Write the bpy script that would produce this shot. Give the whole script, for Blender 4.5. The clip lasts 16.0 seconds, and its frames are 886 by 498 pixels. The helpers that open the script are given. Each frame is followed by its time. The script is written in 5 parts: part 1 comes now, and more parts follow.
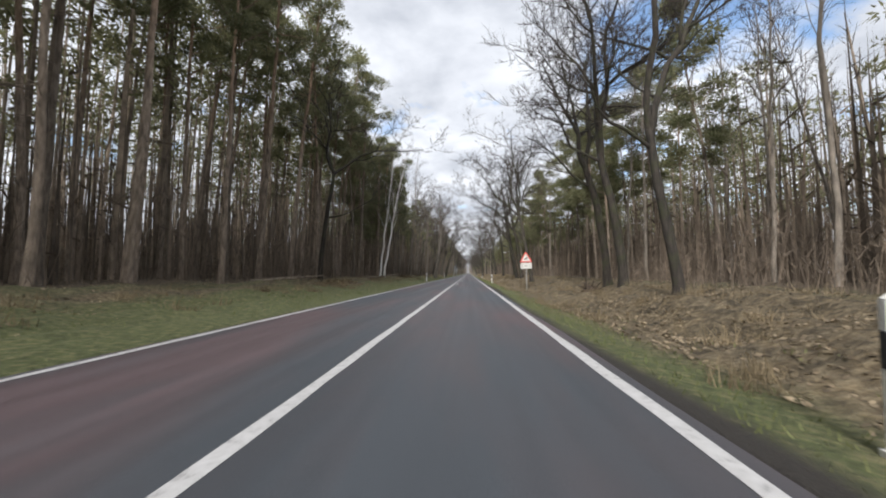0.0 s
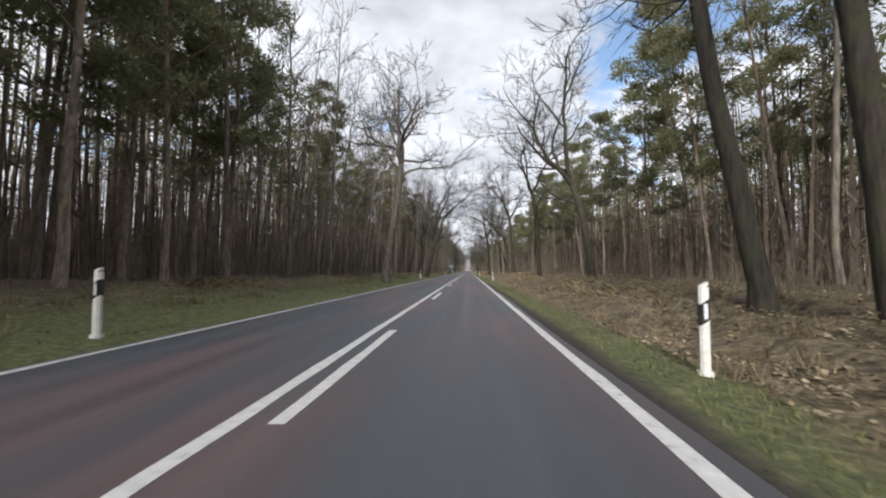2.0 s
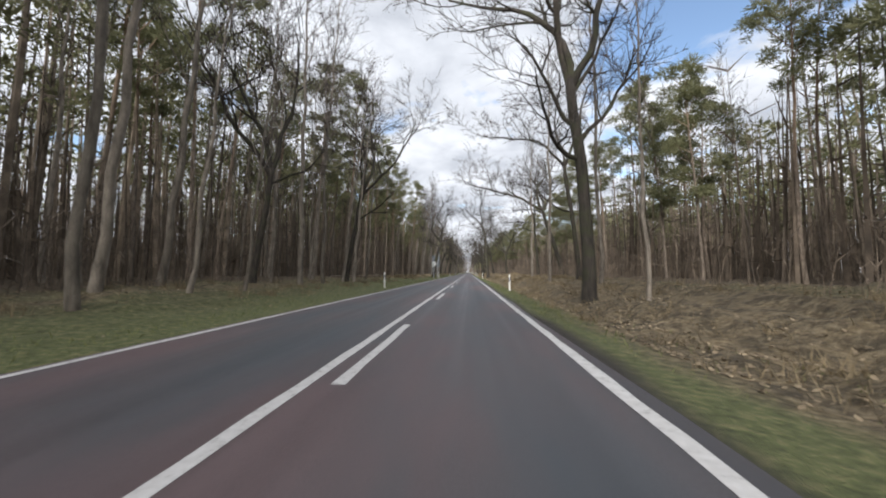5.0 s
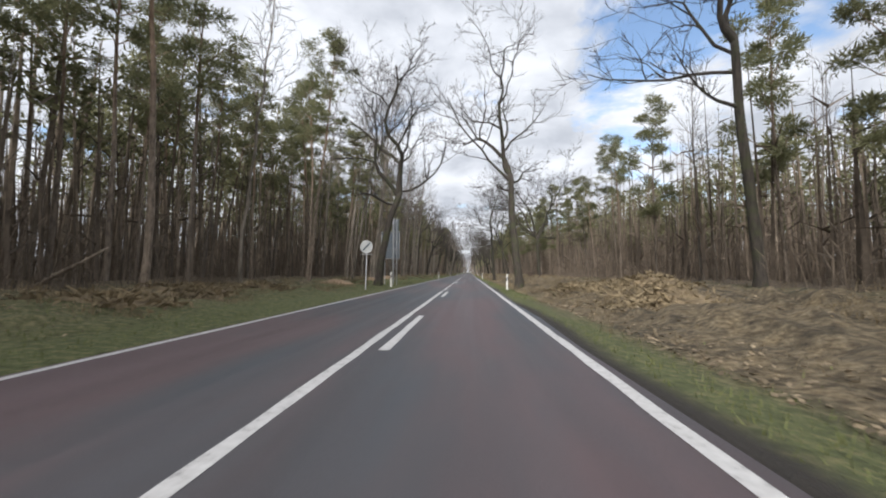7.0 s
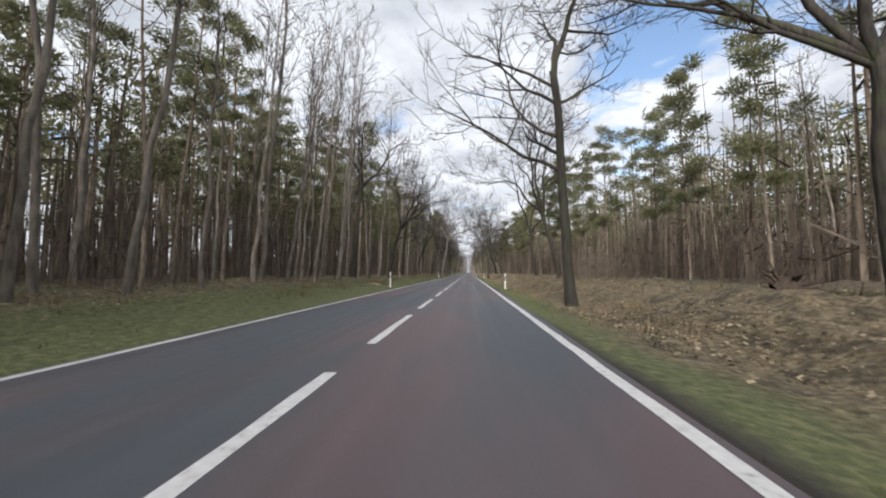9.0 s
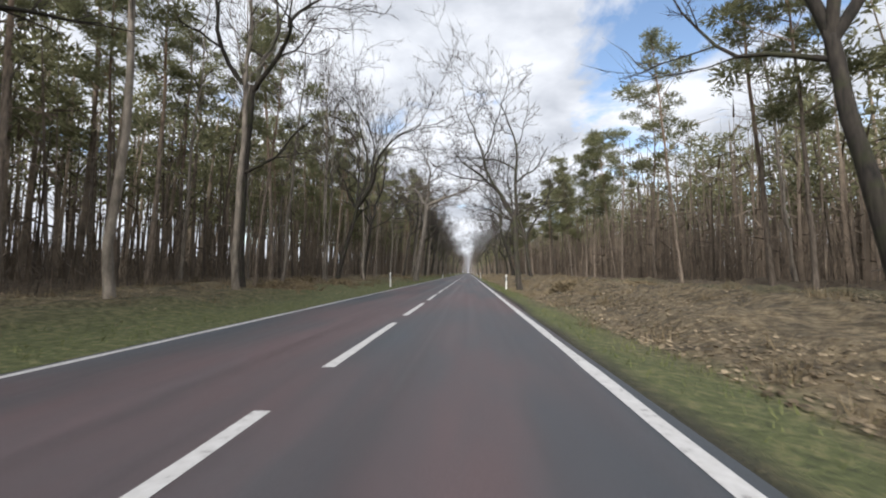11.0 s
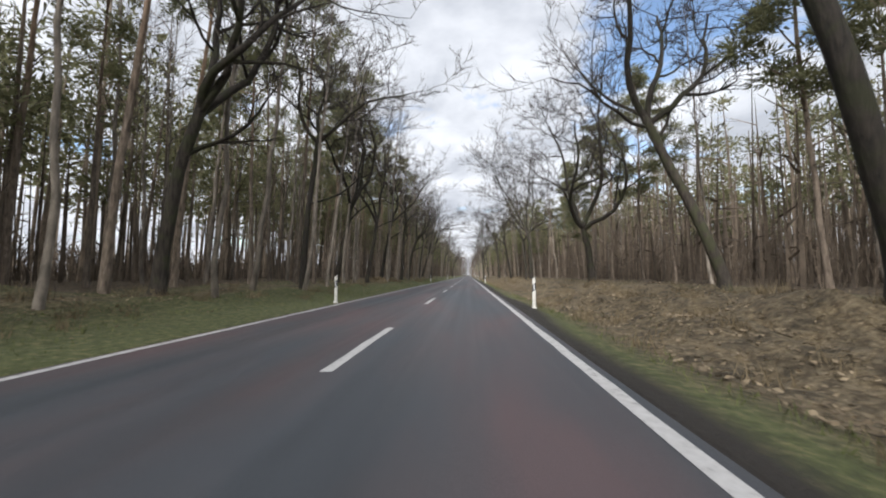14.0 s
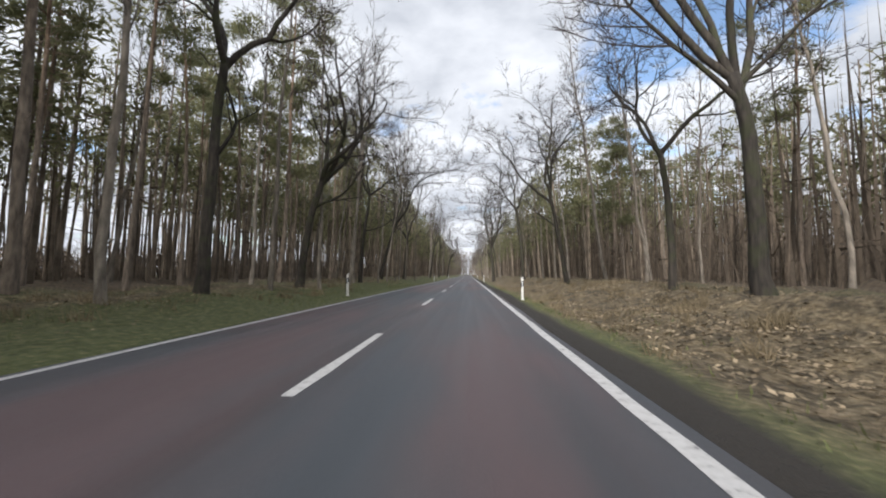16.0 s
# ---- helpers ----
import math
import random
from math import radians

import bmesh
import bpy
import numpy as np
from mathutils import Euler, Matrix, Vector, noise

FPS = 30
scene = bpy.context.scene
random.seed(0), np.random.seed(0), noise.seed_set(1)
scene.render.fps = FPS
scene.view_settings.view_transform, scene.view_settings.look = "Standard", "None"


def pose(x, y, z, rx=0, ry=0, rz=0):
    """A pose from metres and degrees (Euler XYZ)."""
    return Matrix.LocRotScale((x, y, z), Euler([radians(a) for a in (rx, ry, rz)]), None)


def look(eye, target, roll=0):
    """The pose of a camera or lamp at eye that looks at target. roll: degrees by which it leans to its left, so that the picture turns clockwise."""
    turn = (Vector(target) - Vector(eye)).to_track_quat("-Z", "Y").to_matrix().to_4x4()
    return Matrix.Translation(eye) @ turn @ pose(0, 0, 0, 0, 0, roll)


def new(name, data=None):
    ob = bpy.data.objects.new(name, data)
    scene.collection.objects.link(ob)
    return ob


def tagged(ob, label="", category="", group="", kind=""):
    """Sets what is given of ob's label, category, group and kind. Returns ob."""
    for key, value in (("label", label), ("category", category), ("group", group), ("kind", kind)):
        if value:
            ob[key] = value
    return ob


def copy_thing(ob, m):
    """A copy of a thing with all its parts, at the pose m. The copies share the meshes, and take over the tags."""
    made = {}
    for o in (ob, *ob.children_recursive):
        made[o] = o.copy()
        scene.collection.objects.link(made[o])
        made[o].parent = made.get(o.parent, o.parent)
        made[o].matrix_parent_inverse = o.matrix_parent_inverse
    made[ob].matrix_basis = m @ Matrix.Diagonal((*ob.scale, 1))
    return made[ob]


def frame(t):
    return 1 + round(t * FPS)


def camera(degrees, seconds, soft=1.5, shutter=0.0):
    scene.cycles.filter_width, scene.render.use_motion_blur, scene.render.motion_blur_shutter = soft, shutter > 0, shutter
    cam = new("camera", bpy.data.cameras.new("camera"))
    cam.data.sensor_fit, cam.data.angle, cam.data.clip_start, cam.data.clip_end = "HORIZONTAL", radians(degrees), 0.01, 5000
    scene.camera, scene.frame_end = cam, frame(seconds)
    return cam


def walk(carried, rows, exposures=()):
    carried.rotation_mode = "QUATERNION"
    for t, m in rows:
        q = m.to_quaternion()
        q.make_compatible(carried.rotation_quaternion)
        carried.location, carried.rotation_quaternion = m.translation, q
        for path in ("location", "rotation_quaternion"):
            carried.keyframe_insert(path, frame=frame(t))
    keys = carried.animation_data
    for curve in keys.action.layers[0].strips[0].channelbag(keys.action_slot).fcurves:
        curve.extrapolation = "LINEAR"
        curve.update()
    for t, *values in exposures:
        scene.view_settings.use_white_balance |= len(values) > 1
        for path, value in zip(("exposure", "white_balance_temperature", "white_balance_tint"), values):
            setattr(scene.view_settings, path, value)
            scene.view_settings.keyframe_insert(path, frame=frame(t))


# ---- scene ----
# the car's way along its lane: seconds, metres right of the centre line, metres along the road, tilt, turn
EYE = 1.068
PATH = (
    (0, 1.464, -0.00, 3.32, 3.53),
    (0.5, 1.554, 12.29, 3.31, 3.52),
    (1, 1.621, 24.59, 3.24, 3.52),
    (1.5, 1.644, 36.93, 3.02, 3.51),
    (2, 1.661, 49.35, 2.95, 3.51),
    (2.5, 1.674, 61.90, 2.91, 3.51),
    (3, 1.681, 74.52, 2.99, 3.51),
    (3.5, 1.662, 87.15, 3.23, 3.51),
    (4, 1.633, 99.71, 3.16, 3.51),
    (4.5, 1.593, 112.18, 3.23, 3.52),
    (5, 1.575, 124.58, 3.20, 3.52),
    (5.5, 1.558, 136.92, 3.18, 3.52),
    (6, 1.540, 149.21, 3.15, 3.52),
    (6.5, 1.519, 161.45, 3.15, 3.52),
    (7, 1.491, 173.68, 3.20, 3.52),
    (7.5, 1.468, 185.90, 3.24, 3.52),
    (8, 1.462, 198.11, 3.18, 3.52),
    (8.5, 1.462, 210.34, 3.18, 3.53),
    (9, 1.463, 222.56, 3.18, 3.53),
    (9.5, 1.496, 234.74, 3.16, 3.52),
    (10, 1.525, 246.86, 3.18, 3.52),
    (10.5, 1.555, 258.88, 3.21, 3.52),
    (11, 1.584, 270.80, 3.23, 3.52),
    (11.5, 1.606, 282.57, 3.25, 3.52),
    (12, 1.617, 294.17, 3.26, 3.52),
    (12.5, 1.625, 305.50, 3.36, 3.52),
    (13, 1.612, 316.65, 3.42, 3.52),
    (13.5, 1.602, 327.69, 3.50, 3.52),
    (14, 1.592, 338.69, 3.58, 3.52),
    (14.5, 1.584, 349.72, 3.52, 3.52),
    (15, 1.589, 360.87, 3.42, 3.52),
    (15.5, 1.617, 372.10, 3.52, 3.52),
    (16, 1.595, 383.38, 3.48, 3.52),
)
cam = camera(93.3, 16.0, soft=1.95, shutter=0.04)
walk(cam, [(t, pose(x, y, EYE, 90 + tilt, 0, turn)) for t, x, y, tilt, turn in PATH], exposures=((0, 0.10, 6390, 11), (16, 0.10, 6390, 11)))

# ---- light ----
SUN_EL, SUN_AZ = 29, 190
sky = bpy.data.worlds.new("sky")
scene.world = sky
sky.use_nodes = True
wn, wl = sky.node_tree.nodes, sky.node_tree.links
wn.clear()


def wnode(kind, **values):
    n = wn.new(kind)
    for k, v in values.items():
        n.inputs[k].default_value = v
    return n


def wmath(op, a, b=0.0, clamp=False):
    n = wn.new("ShaderNodeMath")
    n.operation, n.use_clamp = op, clamp
    for i, v in enumerate((a, b)):
        if isinstance(v, (int, float)):
            n.inputs[i].default_value = v
        else:
            wl.new(v, n.inputs[i])
    return n.outputs[0]


air = wn.new("ShaderNodeTexSky")
air.sky_type, air.sun_disc = "NISHITA", False
air.sun_elevation, air.sun_rotation = radians(SUN_EL), radians(SUN_AZ)
coords = wn.new("ShaderNodeTexCoord")
split = wn.new("ShaderNodeSeparateXYZ")
wl.new(coords.outputs["Generated"], split.inputs[0])
flat = wmath("ADD", wmath("MAXIMUM", split.outputs[2], 0.0), 0.22)
deck = wn.new("ShaderNodeCombineXYZ")
wl.new(wmath("DIVIDE", split.outputs[0], flat), deck.inputs[0])
wl.new(wmath("DIVIDE", split.outputs[1], flat), deck.inputs[1])
cover = wnode("ShaderNodeTexNoise", Scale=1.7, Detail=7.0, Roughness=0.58, Distortion=0.25)
shade = wnode("ShaderNodeTexNoise", Scale=2.1, Detail=6.0, Roughness=0.55, Distortion=0.1)
shift = wn.new("ShaderNodeMapping")
shift.inputs["Location"].default_value = (-15.07, -7.17, 0.0)
wl.new(deck.outputs[0], shift.inputs[0])
wl.new(shift.outputs[0], cover.inputs["Vector"])
wl.new(deck.outputs[0], shade.inputs["Vector"])
mask = wn.new("ShaderNodeMapRange")
mask.inputs["From Min"].default_value, mask.inputs["From Max"].default_value = 0.375, 0.465
# the deck is broken towards one side of the road
gap = wn.new("ShaderNodeVectorMath")
gap.operation = "DOT_PRODUCT"
gap.inputs[1].default_value = Vector((0.40, 0.82, 0.41)).normalized()
wl.new(coords.outputs["Generated"], gap.inputs[0])
opened = wn.new("ShaderNodeMapRange")
opened.interpolation_type = "SMOOTHSTEP"
opened.inputs["From Min"].default_value, opened.inputs["From Max"].default_value = 0.935, 0.995
opened.inputs["To Min"].default_value, opened.inputs["To Max"].default_value = 0.05, -0.034
wl.new(gap.outputs["Value"], opened.inputs[0])
wl.new(wmath("ADD", cover.outputs[0], opened.outputs[0]), mask.inputs[0])
tone = wn.new("ShaderNodeValToRGB")
tone.color_ramp.elements[0].position, tone.color_ramp.elements[0].color = 0.36, (5.7, 6.05, 6.65, 1)
tone.color_ramp.elements[1].position, tone.color_ramp.elements[1].color = 0.58, (9.3, 9.6, 10.1, 1)
wl.new(shade.outputs[0], tone.inputs[0])
mixed = wn.new("ShaderNodeMix")
mixed.data_type = "RGBA"
wl.new(mask.outputs[0], mixed.inputs[0])
haze = wn.new("ShaderNodeVectorMath")
haze.operation = "SCALE"
haze.inputs["Scale"].default_value = 2.0
wl.new(air.outputs[0], haze.inputs[0])
wl.new(haze.outputs[0], mixed.inputs[6])
wl.new(tone.outputs[0], mixed.inputs[7])
back = wnode("ShaderNodeBackground", Strength=0.1)
wl.new(mixed.outputs[2], back.inputs[0])
out = wn.new("ShaderNodeOutputWorld")
wl.new(back.outputs[0], out.inputs[0])

lamp = bpy.data.lights.new("sun", "SUN")
lamp.energy, lamp.angle, lamp.color = 4.9, radians(15), (1.0, 0.97, 0.93)
az, el = radians(SUN_AZ), radians(SUN_EL)
sun = new("sun", lamp)
sun.matrix_world = look((0, 0, 0), (-math.sin(az) * math.cos(el), -math.cos(az) * math.cos(el), -math.sin(el)))


# ---- materials ----
def material(name, rough=0.85, metal=0.0):
    m = bpy.data.materials.new(name)
    m.use_nodes = True
    b = m.node_tree.nodes["Principled BSDF"]
    b.inputs["Roughness"].default_value, b.inputs["Metallic"].default_value = rough, metal
    return m, m.node_tree.nodes, m.node_tree.links, b


def ramp(nodes, links, source, stops):
    r = nodes.new("ShaderNodeValToRGB")
    els = r.color_ramp.elements
    while len(els) < len(stops):
        els.new(0.5)
    for e, (p, c) in zip(els, stops):
        e.position, e.color = p, (*c, 1)
    links.new(source, r.inputs[0])
    return r.outputs[0]


def noise_tex(nodes, links, coord, scale, detail=4.0, stretch=(1, 1, 1), rough=0.55):
    mp = nodes.new("ShaderNodeMapping")
    mp.inputs["Scale"].default_value = stretch
    links.new(coord, mp.inputs[0])
    n = nodes.new("ShaderNodeTexNoise")
    n.inputs["Scale"].default_value, n.inputs["Detail"].default_value, n.inputs["Roughness"].default_value = scale, detail, rough
    links.new(mp.outputs[0], n.inputs["Vector"])
    return n.outputs[0]


def blend(nodes, links, fac, a, b, how="MIX"):
    n = nodes.new("ShaderNodeMix")
    n.data_type, n.blend_type = "RGBA", how
    for i, v in ((0, fac), (6, a), (7, b)):
        if isinstance(v, (int, float)):
            n.inputs[i].default_value = v
        elif isinstance(v, tuple):
            n.inputs[i].default_value = (*v, 1)
        else:
            links.new(v, n.inputs[i])
    return n.outputs[2]


def bump(nodes, links, bsdf, height, strength, distance):
    n = nodes.new("ShaderNodeBump")
    n.inputs["Strength"].default_value, n.inputs["Distance"].default_value = strength, distance
    links.new(height, n.inputs["Height"])
    links.new(n.outputs[0], bsdf.inputs["Normal"])


def where(nodes):
    return nodes.new("ShaderNodeTexCoord").outputs["Object"]


def spot(nodes):
    return nodes.new("ShaderNodeNewGeometry").outputs["Position"]


def speckled(name, a, b, scale, rough=0.85, stretch=(1, 1, 1), relief=0.0, metal=0.0, vary=0.0, per="Object", thin=0.0):
    """Two tones of one surface, a finer grain and, for repeats, a tone for each."""
    m, n, l, bs = material(name, rough, metal)
    c = where(n)
    col = ramp(n, l, noise_tex(n, l, c, scale, 5.0, stretch), ((0.32, a), (0.68, b)))
    fine = noise_tex(n, l, c, scale * 6, 3.0, stretch)
    col = blend(n, l, 0.35, col, ramp(n, l, fine, ((0.3, (0.55,) * 3), (0.7, (1.25,) * 3))), "MULTIPLY")
    if vary:
        src = n.new("ShaderNodeObjectInfo").outputs["Random"] if per == "Object" else n.new("ShaderNodeNewGeometry").outputs["Random Per Island"]
        col = blend(n, l, 1.0, col, ramp(n, l, src, ((0.0, (1 - vary,) * 3), (1.0, (1 + vary,) * 3))), "MULTIPLY")
    l.new(col, bs.inputs["Base Color"])
    if relief:
        bump(n, l, bs, fine, 0.6, relief)
    if thin:
        glow, both = n.new("ShaderNodeBsdfTranslucent"), n.new("ShaderNodeMixShader")
        both.inputs[0].default_value = thin
        l.new(col, glow.inputs[0])
        l.new(bs.outputs[0], both.inputs[1])
        l.new(glow.outputs[0], both.inputs[2])
        l.new(both.outputs[0], n["Material Output"].inputs[0])
    return m


def asphalt_material():
    m, n, l, bs = material("asphalt", 0.62)
    c = spot(n)
    patch = noise_tex(n, l, c, 0.30, 4.0, (1.3, 0.25, 1))
    col = ramp(n, l, patch, ((0.40, (0.053, 0.060, 0.069)), (0.5, (0.067, 0.061, 0.066)), (0.60, (0.093, 0.065, 0.068))))
    lane = noise_tex(n, l, c, 1.1, 3.0, (1.6, 0.02, 1))
    col = blend(n, l, 0.55, col, ramp(n, l, lane, ((0.35, (0.76,) * 3), (0.65, (1.25,) * 3))), "MULTIPLY")
    grit = noise_tex(n, l, c, 140.0, 2.0)
    col = blend(n, l, 0.6, col, ramp(n, l, grit, ((0.3, (0.6,) * 3), (0.72, (1.45,) * 3))), "MULTIPLY")
    l.new(col, bs.inputs["Base Color"])
    l.new(ramp(n, l, lane, ((0.3, (0.5,) * 3), (0.7, (0.72,) * 3))), bs.inputs["Roughness"])
    bump(n, l, bs, grit, 0.5, 0.004)
    return m


def paint_material():
    m, n, l, bs = material("road_paint", 0.6)
    c = spot(n)
    worn = noise_tex(n, l, c, 9.0, 6.0, rough=0.7)
    col = ramp(n, l, worn, ((0.30, (0.20, 0.19, 0.19)), (0.42, (0.48, 0.47, 0.46)), (0.7, (0.60, 0.59, 0.58))))
    l.new(col, bs.inputs["Base Color"])
    bump(n, l, bs, noise_tex(n, l, c, 90.0, 2.0), 0.4, 0.003)
    return m


# how far the left verge is mown lawn: metres along the road, share
LAWN = ((0, 0.9), (18, 0.8), (26, 0.25), (48, 0.4), (60, 0.6), (72, 0.3), (84, 1.0), (104, 1.0), (111, 0.2), (160, 0.4), (195, 0.2),
        (208, 0.8), (238, 1.0), (260, 0.5), (285, 0.1), (325, 0.1), (340, 0.6), (370, 0.8), (380, 0.3), (395, 0.8))


def ground_material():
    """Verge grass by the road, fallen leaves on the banks, dark needle litter under the trees, pale fields far off."""
    m, n, l, bs = material("verge_and_forest_floor", 0.95)
    c = spot(n)
    s = n.new("ShaderNodeSeparateXYZ")
    l.new(c, s.inputs[0])

    def fm(op, a, b=0.0):
        k = n.new("ShaderNodeMath")
        k.operation = op
        for i, v in enumerate((a, b)):
            if isinstance(v, (int, float)):
                k.inputs[i].default_value = v
            else:
                l.new(v, k.inputs[i])
        return k.outputs[0]

    wob = noise_tex(n, l, c, 0.35, 5.0, (1, 0.5, 1))
    wob2 = noise_tex(n, l, c, 0.11, 3.0, (1, 0.6, 1))
    x = fm("ADD", s.outputs[0], fm("MULTIPLY", fm("SUBTRACT", wob, 0.5), 3.2))
    at = fm("ADD", fm("MULTIPLY", x, 1 / 40), 0.5)
    fine = noise_tex(n, l, c, 7.0, 6.0, rough=0.65)
    blade = noise_tex(n, l, c, 45.0, 3.0, (1, 1, 0.4))
    grass = ramp(n, l, fine, ((0.28, (0.044, 0.054, 0.018)), (0.5, (0.104, 0.120, 0.042)), (0.72, (0.235, 0.210, 0.096))))
    leaf = ramp(n, l, fine, ((0.32, (0.064, 0.045, 0.025)), (0.48, (0.140, 0.106, 0.060)), (0.66, (0.270, 0.216, 0.135))))
    # bare soil gaps and the shade between leaf clumps, mottled into the colour
    clump_shade = noise_tex(n, l, c, 1.9, 5.0, rough=0.6)
    leaf = blend(n, l, 1.0, leaf, ramp(n, l, clump_shade, ((0.36, (0.42, 0.42, 0.40)), (0.52, (1.0, 1.0, 1.0)), (0.68, (1.25, 1.22, 1.15)))), "MULTIPLY")
    needle = ramp(n, l, fine, ((0.28, (0.042, 0.030, 0.019)), (0.5, (0.105, 0.077, 0.048)), (0.75, (0.210, 0.155, 0.098))))
    field = ramp(n, l, fine, ((0.3, (0.12, 0.13, 0.06)), (0.7, (0.24, 0.23, 0.12))))
    soil = (0.032, 0.027, 0.022)
    one, zero = (1.0, 1.0, 1.0), (0.0, 0.0, 0.0)

    def zone(*stops):
        return ramp(n, l, at, [((v + 20) / 40, c3) for v, c3 in stops])

    leafy = zone((-11.5, zero), (-9.2, one), (-7.6, (0.15,) * 3), (-5.5, zero), (3.9, zero), (4.9, one), (10.5, one), (12.5, (0.3,) * 3))
    spots = ramp(n, l, wob2, ((0.44, zero), (0.55, one)))
    left = ramp(n, l, at, (((-8.5 + 20) / 40, one), ((-4.6 + 20) / 40, zero)))
    # stretches of lawn, and rougher ones between
    rough = ramp(n, l, fm("MULTIPLY", s.outputs[1], 1 / 440), [(y / 440, (1 - v,) * 3) for y, v in LAWN])
    leafy = blend(n, l, 1.0, leafy, blend(n, l, 1.0, blend(n, l, 1.0, blend(n, l, 0.6, spots, one), rough, "MULTIPLY"), left, "MULTIPLY"), "LIGHTEN")
    deep = zone((-12.5, one), (-10.5, zero), (11.0, zero), (13.5, one))
    col = blend(n, l, leafy, grass, leaf)
    col = blend(n, l, deep, col, needle)
    far = fm("MULTIPLY", fm("LESS_THAN", fm("ADD", s.outputs[0], fm("MULTIPLY", wob2, 12.0)), -38.0), fm("GREATER_THAN", fm("ADD", s.outputs[1], fm("MULTIPLY", wob2, 60.0)), 300.0))
    col = blend(n, l, far, col, field)
    edge = fm("ADD", s.outputs[0], fm("MULTIPLY", fm("SUBTRACT", wob2, 0.5), 1.6))
    dug = n.new("ShaderNodeMapRange")
    dug.inputs["From Min"].default_value, dug.inputs["From Max"].default_value = 325.0, 352.0
    dug.inputs["To Min"].default_value, dug.inputs["To Max"].default_value = 0.0, 0.45
    l.new(s.outputs[1], dug.inputs[0])
    verge = ramp(n, l, fm("MULTIPLY", fm("SUBTRACT", edge, dug.outputs[0]), 0.1), ((0.318, one), (0.355, zero)))
    onright = fm("GREATER_THAN", s.outputs[0], 0.0)
    col = blend(n, l, fm("MULTIPLY", onright, verge), col, soil)
    col = blend(n, l, 0.5, col, ramp(n, l, blade, ((0.3, (0.5,) * 3), (0.7, (1.4,) * 3))), "MULTIPLY")
    l.new(col, bs.inputs["Base Color"])
    both = fm("ADD", fine, fm("MULTIPLY", blade, 0.4))
    bump(n, l, bs, both, 0.9, 0.12)
    return m


def pine_bark_material():
    m, n, l, bs = material("pine_bark", 0.9)
    c = where(n)
    s = n.new("ShaderNodeSeparateXYZ")
    l.new(c, s.inputs[0])
    plates = noise_tex(n, l, c, 9.0, 5.0, (1, 1, 0.25))
    low = ramp(n, l, plates, ((0.3, (0.080, 0.064, 0.050)), (0.7, (0.275, 0.225, 0.178))))
    high = ramp(n, l, plates, ((0.3, (0.105, 0.071, 0.047)), (0.7, (0.27, 0.190, 0.132))))
    k = n.new("ShaderNodeMapRange")
    k.inputs["From Min"].default_value, k.inputs["From Max"].default_value = 7.0, 13.0
    l.new(s.outputs[2], k.inputs[0])
    col = blend(n, l, k.outputs[0], low, high)
    tone = ramp(n, l, n.new("ShaderNodeObjectInfo").outputs["Random"], ((0.0, (0.65,) * 3), (1.0, (1.30, 1.26, 1.22))))
    col = blend(n, l, 1.0, col, tone, "MULTIPLY")
    l.new(col, bs.inputs["Base Color"])
    bump(n, l, bs, plates, 0.8, 0.03)
    return m


def oak_bark_material():
    m, n, l, bs = material("oak_bark", 0.92)
    c = where(n)
    s = n.new("ShaderNodeSeparateXYZ")
    l.new(c, s.inputs[0])
    ridges = noise_tex(n, l, c, 11.0, 5.0, (1, 1, 0.18))
    col = ramp(n, l, ridges, ((0.3, (0.014, 0.012, 0.010)), (0.7, (0.062, 0.051, 0.040))))
    moss = noise_tex(n, l, c, 1.6, 4.0)
    mk = ramp(n, l, moss, ((0.48, (0, 0, 0)), (0.62, (0.7,) * 3)))
    col = blend(n, l, mk, col, (0.040, 0.044, 0.019))
    tone = ramp(n, l, n.new("ShaderNodeObjectInfo").outputs["Random"], ((0.0, (0.7,) * 3), (1.0, (1.3,) * 3)))
    col = blend(n, l, 1.0, col, tone, "MULTIPLY")
    l.new(col, bs.inputs["Base Color"])
    bump(n, l, bs, ridges, 0.9, 0.04)
    return m


def birch_bark_material():
    m, n, l, bs = material("birch_bark", 0.7)
    c = where(n)
    scars = noise_tex(n, l, c, 5.0, 5.0, (1, 1, 5.0))
    col = ramp(n, l, scars, ((0.30, (0.05, 0.045, 0.04)), (0.36, (0.74, 0.72, 0.69)), (0.7, (0.88, 0.86, 0.83))))
    l.new(col, bs.inputs["Base Color"])
    return m


ASPHALT, PAINT, GROUND = asphalt_material(), paint_material(), ground_material()
PINE_BARK, OAK_BARK, BIRCH_BARK = pine_bark_material(), oak_bark_material(), birch_bark_material()
OLD_BARK = speckled("old_oak_bark", (0.056, 0.049, 0.040), (0.195, 0.168, 0.138), 7.0, stretch=(1, 1, 0.22), relief=0.03, vary=0.15)
GREY_BARK = speckled("smooth_grey_bark", (0.100, 0.085, 0.068), (0.275, 0.236, 0.192), 6.0, stretch=(1, 1, 0.3), relief=0.01, vary=0.3)
TWIG = speckled("twig_bark", (0.028, 0.022, 0.018), (0.075, 0.060, 0.049), 5.0)
NEEDLES = speckled("pine_needles", (0.118, 0.128, 0.062), (0.275, 0.270, 0.145), 1.3, 0.7, vary=0.25, thin=0.5)
WOODS_TRUNK = speckled("woods_bark", (0.095, 0.075, 0.055), (0.295, 0.235, 0.175), 0.9, vary=0.4, per="Island")
WOODS_NEEDLES = speckled("woods_needles", (0.122, 0.128, 0.064), (0.280, 0.272, 0.146), 0.5, 0.75, vary=0.4, per="Island", thin=0.5)
THICKET = speckled("thicket_twigs", (0.078, 0.060, 0.044), (0.190, 0.147, 0.107), 1.0, vary=0.4, per="Island")
